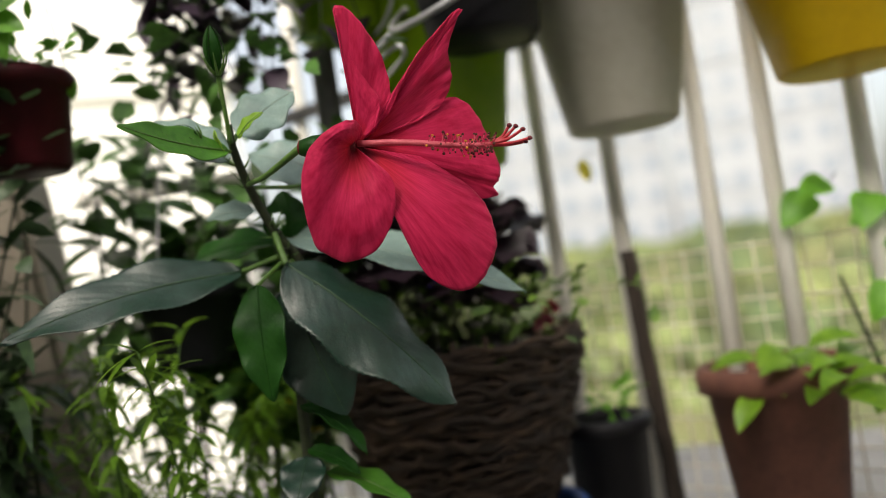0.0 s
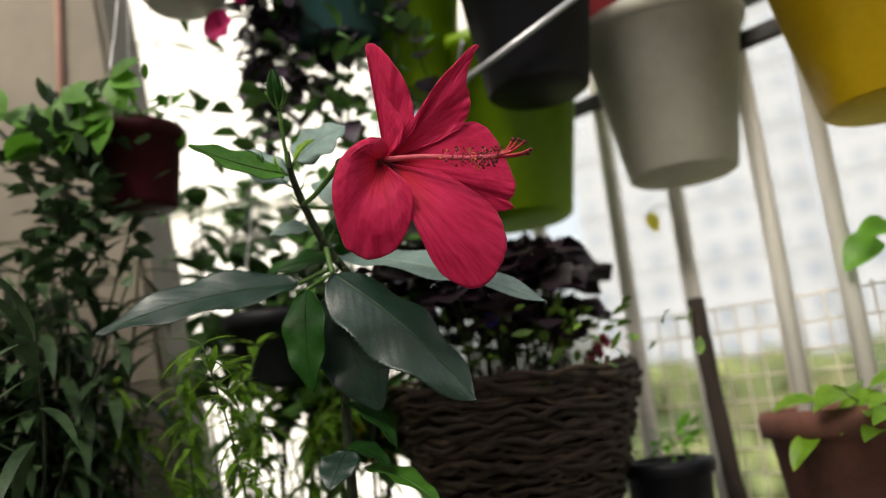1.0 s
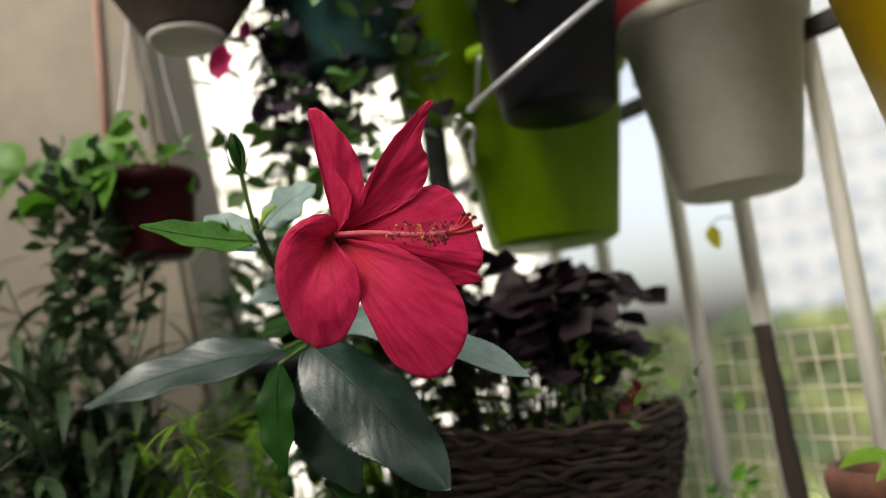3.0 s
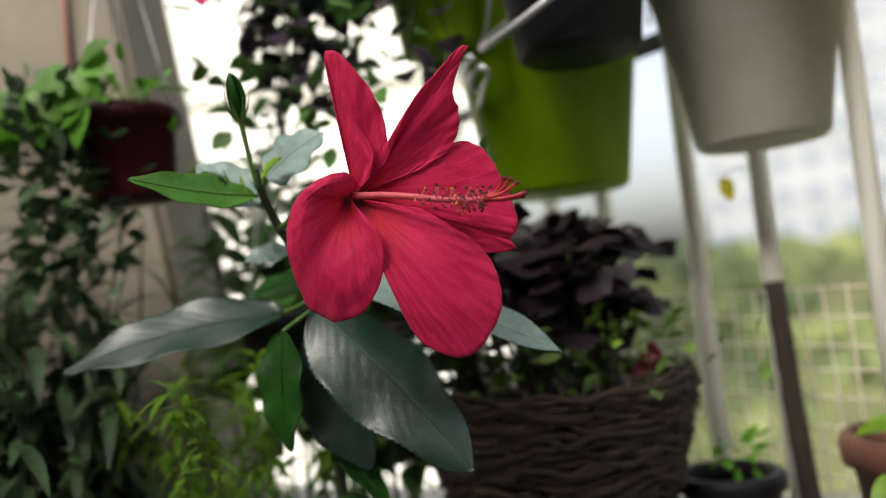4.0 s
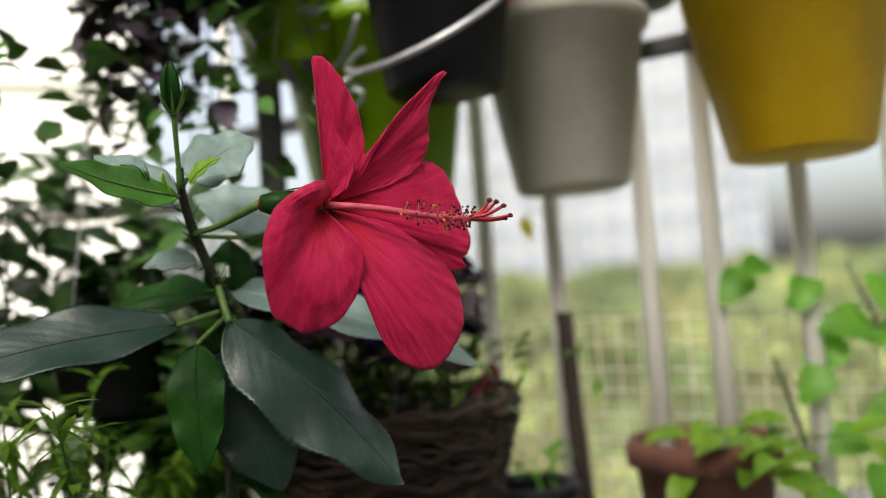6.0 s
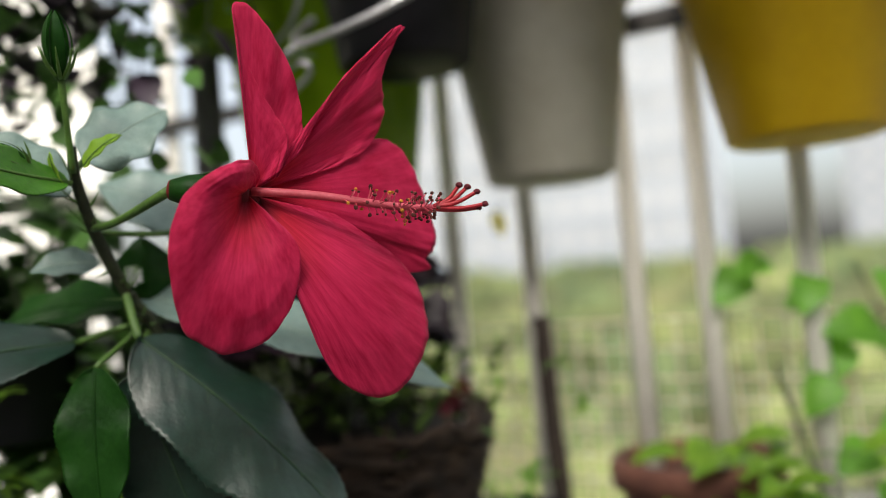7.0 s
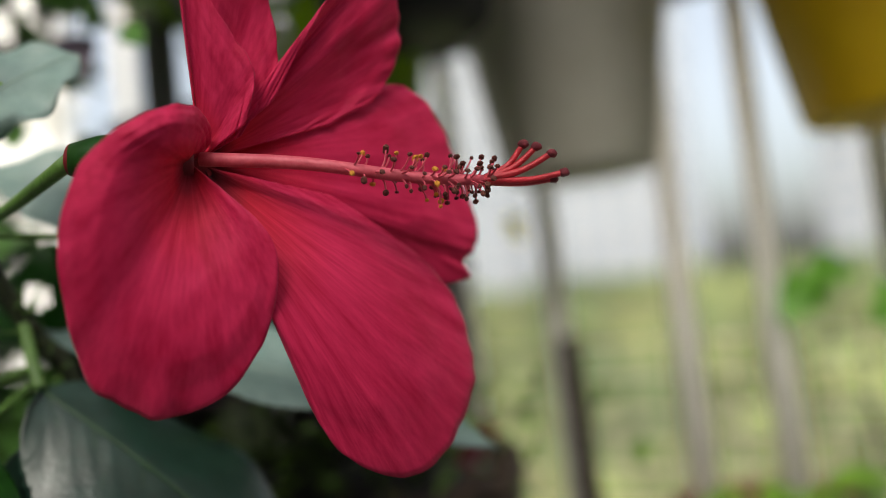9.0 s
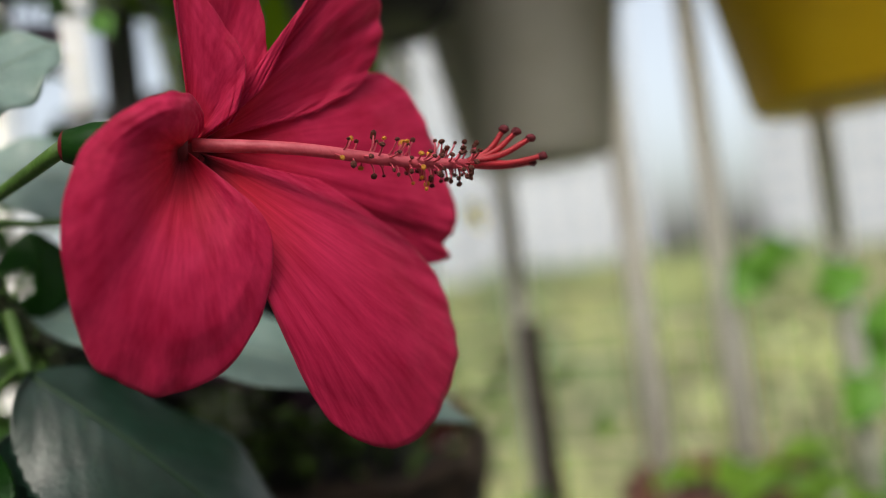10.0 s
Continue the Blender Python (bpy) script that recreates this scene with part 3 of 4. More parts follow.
LEAVES = [
    # base, tip, half width, up, droop, fold, material, label
    ((-0.0790, 0.371, 1.0607), (-0.010, 0.367, 0.989), 0.0235, (0.40, -0.76, 0.66), 0.05, -0.26, LEAF, "large glossy dark green toothed leaf"),
    ((-0.103, 0.388, 1.062), (-0.2036, 0.358, 1.040), 0.0160, (0.05, -0.8, 0.6), 0.06, 0.12, LEAF, "long glossy dark green leaf"),
    ((-0.080, 0.372, 1.050), (-0.0600, 0.3776, 0.9895), 0.0200, (0.10, -1.0, -0.55), 0.04, 0.15, LEAF, "hanging dark green leaf"),
    ((-0.0915, 0.363, 1.0517), (-0.0895, 0.362, 1.0001), 0.0125, (-0.25, -0.95, -0.25), 0.05, 0.12, LEAF_MID, "hanging mid-green leaf"),
    ((-0.086, 0.395, 1.075), (-0.140, 0.412, 1.068), 0.0140, (0.1, -0.65, 0.8), 0.10, 0.10, LEAF_MID, "mid-green leaf behind the stem"),
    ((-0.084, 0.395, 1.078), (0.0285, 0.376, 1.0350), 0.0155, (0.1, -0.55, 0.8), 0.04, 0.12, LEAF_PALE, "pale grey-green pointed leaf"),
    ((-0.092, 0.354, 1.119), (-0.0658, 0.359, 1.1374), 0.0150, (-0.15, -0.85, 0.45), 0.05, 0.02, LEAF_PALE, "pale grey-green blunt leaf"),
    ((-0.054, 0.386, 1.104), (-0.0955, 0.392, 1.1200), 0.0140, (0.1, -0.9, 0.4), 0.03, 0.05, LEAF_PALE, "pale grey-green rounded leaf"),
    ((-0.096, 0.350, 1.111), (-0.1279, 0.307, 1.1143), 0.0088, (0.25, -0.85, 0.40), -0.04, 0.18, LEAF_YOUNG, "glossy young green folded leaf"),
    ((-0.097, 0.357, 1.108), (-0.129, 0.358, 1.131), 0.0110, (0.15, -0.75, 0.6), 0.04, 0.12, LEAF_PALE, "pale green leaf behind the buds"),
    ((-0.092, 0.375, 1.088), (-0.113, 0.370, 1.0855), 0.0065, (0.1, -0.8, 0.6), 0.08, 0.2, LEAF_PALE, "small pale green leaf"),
    ((-0.090, 0.347, 1.115), (-0.0775, 0.341, 1.1235), 0.0040, (-0.4, -0.8, 0.5), 0.08, 0.3, SPROUT, "tiny yellow-green sprout leaf"),
    ((-0.097, 0.351, 1.109), (-0.100, 0.346, 1.120), 0.0022, (-0.7, -0.7, 0.1), 0.05, 0.3, SPROUT, "tiny yellow-green sprout leaf"),
    ((-0.083, 0.391, 0.996), (-0.053, 0.380, 0.971), 0.0085, (0.5, -0.3, 0.9), 0.10, 0.2, LEAF_MID, "bright green lower leaf"),
    ((-0.082, 0.396, 0.975), (-0.058, 0.387, 0.962), 0.0060, (0.3, -0.6, 0.8), 0.10, 0.2, LEAF_MID, "bright green lower leaf"),
    ((-0.082, 0.392, 0.972), (-0.086, 0.372, 0.953), 0.0105, (0.0, -0.8, 0.6), 0.05, 0.1, LEAF, "round dark green lower leaf"),
    ((-0.075, 0.399, 0.963), (-0.034, 0.388, 0.940), 0.0100, (0.3, -0.3, 0.9), 0.10, 0.2, LEAF_YOUNG, "bright green lower leaf"),
    ((-0.0790, 0.394, 1.0745), (-0.0800, 0.389, 1.0990), 0.0120, (0.35, -0.9, 0.2), 0.14, -0.5, LEAF_MID, "curled green leaf with a hole"),
]
for base, tip, half, up, droop, fold, material, label in LEAVES:
    big = (Vector(tip) - Vector(base)).length > 0.045
    shape = blade(base, tip, half, up, droop, fold, 0.022 if big else 0.0, 64 if big else 20, 12 if big else 6, 0.40, 0.10, blunt=0.72, veins=7 if big else 5)
    shape.verts.ensure_lookup_table()
    rows, cols, count = (64, 12, 7) if big else (20, 6, 5)
    side_veins = []
    for k in range(count):
        for way in (-1, 1):
            line = []
            for j in range(0, cols):
                i = round(rows * (k / count + 0.30 * j / cols))
                if 0 < i < rows - 1:
                    line.append(shape.verts[i * (2 * cols + 1) + cols + way * j].co.copy())
            side_veins.append(line)
    if "hole" in label:
        eaten = Vector(base).lerp(Vector(tip), 0.42) + Vector((-0.0042, -0.003, 0))
        bmesh.ops.delete(shape, geom=[f for f in shape.faces if (f.calc_center_median() - eaten).length < 0.0036], context="FACES")
    ob = sprig("leaf", shape, material, label, thick=0.0004)
    b, t, u = Vector(base), Vector(tip), Vector(up)
    d = (t - b).normalized()
    u = (u - d * u.dot(d)).normalized()
    length = (t - b).length
    vein = tube([b + d * length * s + u * (4 * droop * length * s * (1 - s) + 0.0003) for s in (0, 0.25, 0.5, 0.75, 0.97)], [0.0006, 0.0004, 0.0002] if big else [0.0003, 0.0002], 6, steps=5)
    for line in side_veins:
        if len(line) > 3 and "hole" not in label:
            tube([q + u * 0.0001 for q in line], [0.0003, 0.0001] if big else [0.0002, 0.0001], 5, vein, 2)
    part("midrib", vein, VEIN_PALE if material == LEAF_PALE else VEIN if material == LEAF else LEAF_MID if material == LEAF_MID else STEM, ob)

for name, pts, rr in (("petiole", [(-0.084, 0.380, 1.066), (-0.103, 0.388, 1.062)], [0.0013]), ("petiole", [(-0.084, 0.377, 1.078), (-0.081, 0.373, 1.067), (-0.0790, 0.371, 1.0607)], [0.0016]), ("petiole", [(-0.094, 0.352, 1.114), (-0.092, 0.354, 1.119)], [0.001]), ("petiole", [(-0.078, 0.384, 1.064), (-0.080, 0.372, 1.050)], [0.0013]), ("petiole", [(-0.080, 0.384, 1.066), (-0.0915, 0.363, 1.0517)], [0.001]), ("petiole", [(-0.084, 0.378, 1.078), (-0.086, 0.389, 1.073)], [0.0011]), ("petiole", [(-0.083, 0.379, 1.077), (-0.084, 0.395, 1.078)], [0.0011]), ("petiole", [(-0.091, 0.365, 1.097), (-0.070, 0.378, 1.098), (-0.054, 0.384, 1.104)], [0.001])):
    sprig(name, tube(pts, rr * 2, 8), STEM)


def bud(at, tip, radius, name="bud"):
    """A closed flower bud with its calyx lobes and bracts."""
    a, b = Vector(at), Vector(tip)
    h = (b - a).length
    turn = (b - a).to_track_quat("Z", "Y").to_matrix().to_4x4()
    bm = lathe([(0, 0), (radius * 0.55, 0.02 * h), (radius * 0.95, 0.22 * h), (radius, 0.42 * h), (radius * 0.8, 0.7 * h), (radius * 0.4, 0.92 * h), (0, h)], 20)
    ob = part(name, bm, LEAF_MID, plant, "closed green flower bud")
    ob.matrix_local = Matrix.Translation(a + off) @ turn
    for k in range(5):
        g = 2 * math.pi * k / 5
        r = Vector((math.cos(g), math.sin(g), 0))
        part("calyx_lobe", blade(r * radius * 0.9 + Vector((0, 0, 0.12 * h)), r * radius * 0.25 + Vector((0, 0, 1.02 * h)), radius * 0.62, r, 0.16, -0.15, rows=8, cols=2), LEAF_MID, ob)
    for k in range(7):
        g = 2 * math.pi * k / 7 + 0.3
        r = Vector((math.cos(g), math.sin(g), 0))
        part("bract", tube([r * radius * 0.4, r * radius * 1.5 + Vector((0, 0, 0.20 * h)), r * radius * 2.4 + Vector((0, 0, 0.48 * h))], [0.0007, 0.0005, 0.0001], 6, steps=3), STEM, ob)
    return ob


sprig("pedicel", tube([(-0.094, 0.350, 1.114), (-0.094, 0.343, 1.128), (-0.094, 0.337, 1.142)], [0.0011, 0.0010, 0.0012], 10), STEM)
bud((-0.094, 0.337, 1.141), (-0.0936, 0.329, 1.1597), 0.0025)
sprig("pedicel", tube([(-0.095, 0.352, 1.111), (-0.101, 0.348, 1.112), (-0.106, 0.345, 1.115)], [0.0010, 0.0009], 8), STEM)
bud((-0.106, 0.345, 1.115), (-0.1145, 0.339, 1.1215), 0.0025)

# the flower stands in a frame of its own: x to its right, y up, z to its front
flower_turn = Matrix(((0.9352, 0.1391, 0.3257), (0.3427, -0.1232, -0.9313), (-0.0894, 0.9826, -0.1629))).to_4x4()
flower_world = Matrix.Translation((0.2598, 0.6188, 1.2884)) @ flower_turn @ Matrix.Scale(1.403, 4)
flower_m = plant.matrix_basis.inverted() @ flower_world
axis_back, axis_out = Vector((-0.0190, 0.0, -0.0082)), Vector((0.0672, 0.0005, 0.0200))
bm = tube([axis_back, axis_back * 0.6, axis_back * 0.2, (0.0016, 0, -0.0018)], [0.0030, 0.0036, 0.0042, 0.0046], 24, steps=6)
bm.faces.ensure_lookup_table()
flower = part("flower", bm, THROAT, plant, "open crimson-pink hibiscus flower")
flower.matrix_local = flower_m
cam.data.dof.focus_object = flower

PETALS = [
    ((0.32, 0.1, -0.15), 0.75, [(1.01, 0.54, 0.11), (1.58, 1.58, 0.09), (1.62, 2.33, 0.1), (1.32, 3.46, 0.13), (0.73, 4.45, 0.42), (0.11, 5.16, 0.5), (-0.39, 5.19, 0.56), (-0.31, 4.59, 0.67), (-0.11, 3.95, 0.44), (0.49, 2.78, 0.46), (1.09, 1.92, 0.44), (1.21, 1.47, 0.43), (1.03, 0.71, 0.41)]),
    ((0.42, 0.1, -0.1), 1.0, [(2.73, 0.89, -0.43), (3.68, 1.5, -0.66), (4.13, 2.29, -0.68), (4.17, 3.05, -0.53), (4.03, 3.68, -0.19), (4.45, 4.89, -0.25), (4.64, 5.16, -0.26), (4.36, 5.15, -0.21), (3.72, 4.52, -0.09), (2.59, 3.24, 0.22), (1.56, 1.2, 0.07)]),
    ((0.42, 0.05, -0.35), 0.9, [(1.24, 0.49, -0.28), (2.71, 1.31, -0.72), (3.68, 1.74, -0.94), (4.39, 1.84, -1.09), (5.04, 1.44, -1.14), (5.53, 0.63, -1.13), (5.94, -0.36, -1.13), (6.15, -1.11, -1.03), (6.06, -1.59, -1.02), (5.82, -1.81, -1.06), (5.97, -2.21, -1.15), (4.28, -2.26, -1.09), (2.35, -1.44, -0.58)]),
    ((0.37, -0.05, -0.15), 0.8, [(2.74, -0.49, -0.12), (3.69, -1.07, -0.06), (4.56, -1.67, -0.08), (5.24, -2.46, -0.0), (5.57, -3.44, 0.18), (5.52, -4.25, 0.45), (5.11, -5.06, 0.68), (4.42, -5.67, 0.86), (3.64, -5.64, 1.01), (2.77, -5.11, 1.13), (2.26, -4.35, 1.13), (1.97, -3.6, 1.03), (1.56, -2.16, 0.79)]),
    ((0.12, 0.0, 0.0), 0.7, [(0.62, -0.42, 0.55), (1.44, -1.25, 1.15), (1.56, -2.3, 1.15), (1.2, -3.36, 1.13), (0.56, -4.08, 1.06), (-0.3, -4.36, 1.02), (-0.95, -4.14, 0.9), (-1.52, -3.62, 0.82), (-1.82, -2.36, 1.02), (-1.88, -1.25, 1.16), (-1.56, -0.1, 1.2), (-0.8, 0.6, 1.35), (-0.15, 0.92, 1.15), (0.22, 0.92, 0.7), (0.44, 0.7, 0.3), (0.5, 0.4, 0.1)]),
]


def petal(base, power, rim, seed, hollow=0.0, dome=0.0, skew=1.0):
    """A petal that opens from its base to a smooth rim, cupped and arched, with radial ribs, wrinkles and a ruffled edge."""
    bm = bmesh.new()
    uv = bm.loops.layers.uv.new("UVMap")
    edge = spline(rim, 9)
    b = Vector(base)
    rings, rows = [], 40
    for i in range(rows + 1):
        s = 0.03 + 0.97 * i / rows
        line = []
        for j, q in enumerate(edge):
            f = j / (len(edge) - 1)
            p = b + (q - b) * s
            p.z = b.z + (q.z - b.z) * s**power
            across = math.sin(math.pi * f**skew)
            rib = noise.noise((f * 16, s * 1.6, seed * 7.1)) * 0.014 + noise.noise((f * 46, s * 3.5, seed * 3.3)) * 0.008
            crease = noise.noise((f * 7 + s * 2, s * 9, seed * 5.7)) * 0.058 + noise.noise((f * 17, s * 19, seed * 2.1)) * 0.034
            p.z += rib * (0.3 + s) + crease * s + 0.10 * noise.noise((f * 4, s * 3, seed * 1.9)) * s
            p.z -= hollow * across**1.5 * s
            p.z += dome * across**1.1 * math.sin(math.pi * s**1.15)
            if 0.05 < f < 0.95:
                ruffle = noise.noise((f * 30, 3.3, seed)) * 0.055 * max(0, s - 0.75) / 0.25
                p += (q - b).normalized() * ruffle
                p.z += noise.noise((f * 22, 8.1, seed)) * 0.10 * max(0, s - 0.8) / 0.2
            line.append((bm.verts.new(p * 0.01), (f, s)))
        rings.append(line)
    for p, q in zip(rings, rings[1:]):
        for j in range(len(p) - 1):
            four = (p[j], p[j + 1], q[j + 1], q[j])
            face = bm.faces.new([v for v, _ in four])
            for loop, (_, c) in zip(face.loops, four):
                loop[uv].uv = c
    return bm


SHAPES = [(0.30, 0.1, 1.0), (0.25, 0.15, 1.0), (0.1, 0.35, 1.0), (-0.1, 0.7, 1.0), (-0.1, 0.75, 1.0)]
for k, (base, power, rim) in enumerate(PETALS):
    thicken(part("petal", petal(base, power, rim, k + 1, *SHAPES[k]), PETAL, flower, "crimson-pink veined petal"), 0.0003)

plug = part("flower_base", lathe([(0, -0.002), (0.004, -0.0015), (0.0068, 0), (0.004, 0.0008), (0, 0.001)], 24), THROAT, flower, "dark red flower base")
plug.matrix_local = Matrix.Translation((0.0047, -0.0006, -0.0052))
col = [Vector((0.003, 0.0008, 0.001)), Vector((0.0205, 0.0006, 0.0076)), Vector((0.0395, -0.0012, 0.0128)), Vector((0.0522, -0.0013, 0.0156))]
part("staminal_column", tube(col, [0.0013, 0.0012, 0.0011, 0.0010], 14), COLUMN, flower, "pale pink staminal column")
rng = random.Random(21)
bm = bmesh.new()
bmesh.ops.create_icosphere(bm, subdivisions=1, radius=1, matrix=Matrix.Diagonal((1, 0.75, 1.15, 1)))
grain = bpy.data.meshes.new("anther")
bm.to_mesh(grain)
bm.free()
grain_gold = grain.copy()
grain.materials.append(ANTHER)
grain_gold.materials.append(POLLEN)
path = spline(col, 12)
for k in range(100):
    f = 0.46 + 0.56 * (k / 99) ** 0.7
    q = path[min(int(f * (len(path) - 1)), len(path) - 1)]
    g = rng.uniform(0, 2 * math.pi)
    axis = (col[3] - col[2]).normalized()
    x = axis.orthogonal().normalized()
    d = (x * math.cos(g) + axis.cross(x) * math.sin(g) + axis * rng.uniform(0.1, 0.7)).normalized()
    e = q + d * rng.uniform(0.0028, 0.0052)
    part("filament", tube([q, q.lerp(e, 0.5) + axis * 0.0004, e], [0.00022, 0.00016], 5, None, 2), COLUMN, flower)
    r = rng.uniform(0.0004, 0.0007)
    grain_ob = new("anther", grain_gold if f < 0.8 and rng.random() < 0.32 else grain)
    grain_ob.parent = flower
    grain_ob.matrix_local = Matrix.Translation(e) @ Matrix.Rotation(g, 4, "X") @ Matrix.Diagonal((r, r, r, 1))
for k, tip in enumerate(((0.0592, 0.0056, 0.0168), (0.0614, 0.0052, 0.0178), (0.0637, 0.0040, 0.0195), (0.0662, 0.0006, 0.0198), (0.0652, -0.0006, 0.0174))):
    q = Vector(tip)
    style = part("style", tube([col[3], col[3].lerp(q, 0.5) + Vector((0.0008, -0.0006, 0)), q], [0.0010, 0.0006, 0.00055], 8), STYLE, flower, "red style branch")
    bm = bmesh.new()
    bmesh.ops.create_icosphere(bm, subdivisions=2, radius=0.00105, matrix=Matrix.Translation(q) @ Matrix.Diagonal((1, 0.8, 1, 1)))
    for v in bm.verts:
        v.co += Vector((noise.noise(v.co * 3000), noise.noise(v.co * 3000 + Vector((9, 0, 0))), noise.noise(v.co * 3000 + Vector((0, 9, 0))))) * 0.00025
    part("stigma", bm, STIGMA, style, "dark red velvety stigma pad")
# calyx and flower stalk
cal_m = Matrix.Translation(axis_back) @ (axis_out.to_track_quat("Z", "Y").to_matrix().to_4x4())
calyx = part("calyx", lathe([(0, -0.001), (0.0030, 0.0), (0.0046, 0.005), (0.0052, 0.012), (0.0046, 0.012), (0.0036, 0.004), (0, 0.003)], 24), LEAF_MID, flower, "green cup-shaped calyx")
calyx.matrix_local = cal_m
for k in range(5):
    g = 2 * math.pi * k / 5
    r = Vector((math.cos(g), math.sin(g), 0))
    part("calyx_lobe", blade(r * 0.0049 + Vector((0, 0, 0.008)), r * 0.0068 + Vector((0, 0, 0.021)), 0.0030, r, 0.05, -0.2, rows=8, cols=2), LEAF_MID, calyx)
stalk_end = flower_m @ axis_back - off
sprig("pedicel", tube([(-0.091, 0.363, 1.098), (-0.080, 0.350, 1.098), stalk_end], [0.0013, 0.0013, 0.0017], 10), STEM, "green flower stalk")


# ---------- background plants ----------
def islands(bm):
    """The loose pieces of a mesh, each as a mesh of its own."""
    bm.verts.index_update()
    left, out = set(bm.verts), []
    for v in bm.verts:
        if v not in left:
            continue
        heap, seen = [v], [v]
        left.discard(v)
        while heap:
            w = heap.pop()
            for e in w.link_edges:
                o = e.other_vert(w)
                if o in left:
                    left.discard(o)
                    heap.append(o)
                    seen.append(o)
        out.append(seen)
    if len(out) > 300:
        return out
    made = []
    for group in out:
        b = bmesh.new()
        at = {w: b.verts.new(w.co) for w in group}
        for f in {f for w in group for f in w.link_faces}:
            b.faces.new([at[w] for w in f.verts])
        made.append(b)
    return made


def bush(name, at, label, material, bm, stuff="leaves", extra=()):
    e = thing(name, at, label, "plant")
    for nm, b, m in ((stuff, bm, material), *extra):
        pieces = islands(b)
        if len(pieces) > 300:
            o = part(nm, b, m, e)
            o.location = -Vector(at)
            o["kind"] = "stuff"
            continue
        b.free()
        single = {"leaves": "leaf", "petals": "petal", "stems": "stem"}[nm]
        for piece in pieces:
            o = part(single, piece, m, e)
            o.location = -Vector(at)
    return e


rng = random.Random(5)
# purple leaves, small greens and blooms in the basket
bm = bmesh.new()
stems = bmesh.new()
for k in range(125):
    a, r = rng.uniform(0, 6.28), 0.135 * math.sqrt(rng.random())
    x, y = 0.085 + 0.92 * r * math.cos(a), 0.790 + r * math.sin(a)
    z = 1.035 + rng.uniform(0, 0.095) + 0.03 * math.exp(-((x - 0.07) / 0.07) ** 2)
    top = Vector((min(x + rng.uniform(-0.02, 0.02), 0.165), y + rng.uniform(-0.02, 0.02), z))
    tube([(0.09 + 0.6 * r * math.cos(a), 0.790 + 0.6 * r * math.sin(a), 0.99), top], [0.0009], 5, stems, 2)
    tip = Vector((rng.uniform(-0.6, 0.6), rng.uniform(-0.9, 0.3), 1)).normalized()
    for j in range(3):
        g = a + 2.09 * j
        d = Vector((math.cos(g), math.sin(g), rng.uniform(-0.6, 0.3)))
        blade(top, top + d * rng.uniform(0.032, 0.050), rng.uniform(0.018, 0.025), tip, 0.02, 0.3, rows=4, cols=2, widest=0.68, bm=bm)
settle(bush("purple_oxalis", (0.09, 0.790, 0.99), "dark purple three-lobed leaves growing in the basket", OXALIS, bm, extra=(("stems", stems, WOODY),)), (0.232, 0.910, 1.145), 0.845)
settle(bush("basket_greens", (0.09, 0.75, 0.99), "small light green leaves along the basket rim", HERB, tuft(270, (0.110, 0.725, 1.030), (0.060, 0.035, 0.017), 0.016, 0.005, rng)), (0.242, 0.905, 1.144), 0.88)
bm = bmesh.new()
for x, z in ((0.150, 1.030), (0.190, 1.022), (0.182, 1.012)):
    for j in range(5):
        g = 1.26 * j
        blade((x, 0.70, z), Vector((x, 0.70, z)) + Vector((math.cos(g) * 0.010, -0.006, math.sin(g + 0.4 * j) * 0.010)), 0.005, (0, -1, 0), 0.05, 0.2, rows=4, cols=2, widest=0.6, bm=bm)
settle(bush("red_blooms", (0.18, 0.70, 1.02), "small dull red blooms over the basket rim", BLOOM_RED, bm, "petals"), (0.322, 0.893, 1.171), 0.896)
bm = bmesh.new()
for j in range(5):
    blade((0.075, 0.69, 1.055), Vector((0.075, 0.69, 1.055)) + Vector((math.cos(1.26 * j) * 0.008, -0.003, math.sin(1.26 * j) * 0.008)), 0.005, (0, -1, 0), 0.05, 0.2, rows=4, cols=2, widest=0.6, bm=bm)
settle(bush("violet_bloom", (0.075, 0.69, 1.05), "one small violet bloom over the basket", BLOOM_VIOLET, bm, "petals"), (0.243, 0.861, 1.199), 0.921)

SHRUB_DARK = mat("shaded_leaf", (0.07, 0.165, 0.032), (0.028, 0.075, 0.015), 0.45, 60, through_light=0.2, per_piece=0.5)
# feathery plant low on the side of the wall
bm, stems = bmesh.new(), bmesh.new()
for k in range(32):
    root = Vector((-0.18 + rng.gauss(0, 0.04), 0.72 + rng.gauss(0, 0.07), 0.70))
    end = root + Vector((rng.gauss(0, 0.09), rng.gauss(0, 0.06), rng.uniform(0.14, 0.36)))
    end.x = max(min(end.x, -0.105), -0.27)
    mid = root.lerp(end, 0.55) + Vector((0, 0, 0.05))
    tube([root, mid, end], [0.0014, 0.0006], 5, stems, 4)
    for q in spline([root, mid, end], 9)[6:]:
        for j in range(4):
            d = Vector((rng.uniform(-1, 1), rng.uniform(-1, 1), rng.uniform(-0.7, 0.35))).normalized()
            blade(q, q + d * rng.uniform(0.020, 0.040), 0.0030, (0, 0, 1), 0.08, 0.2, rows=4, cols=1, bm=bm)
settle(bush("feathery_bush", (-0.19, 0.72, 0.70), "bright green shrub with narrow feathery leaves", FERN, bm, extra=(("stems", stems, STEM),)), (0.031, 0.783, 0.872), 0.93)

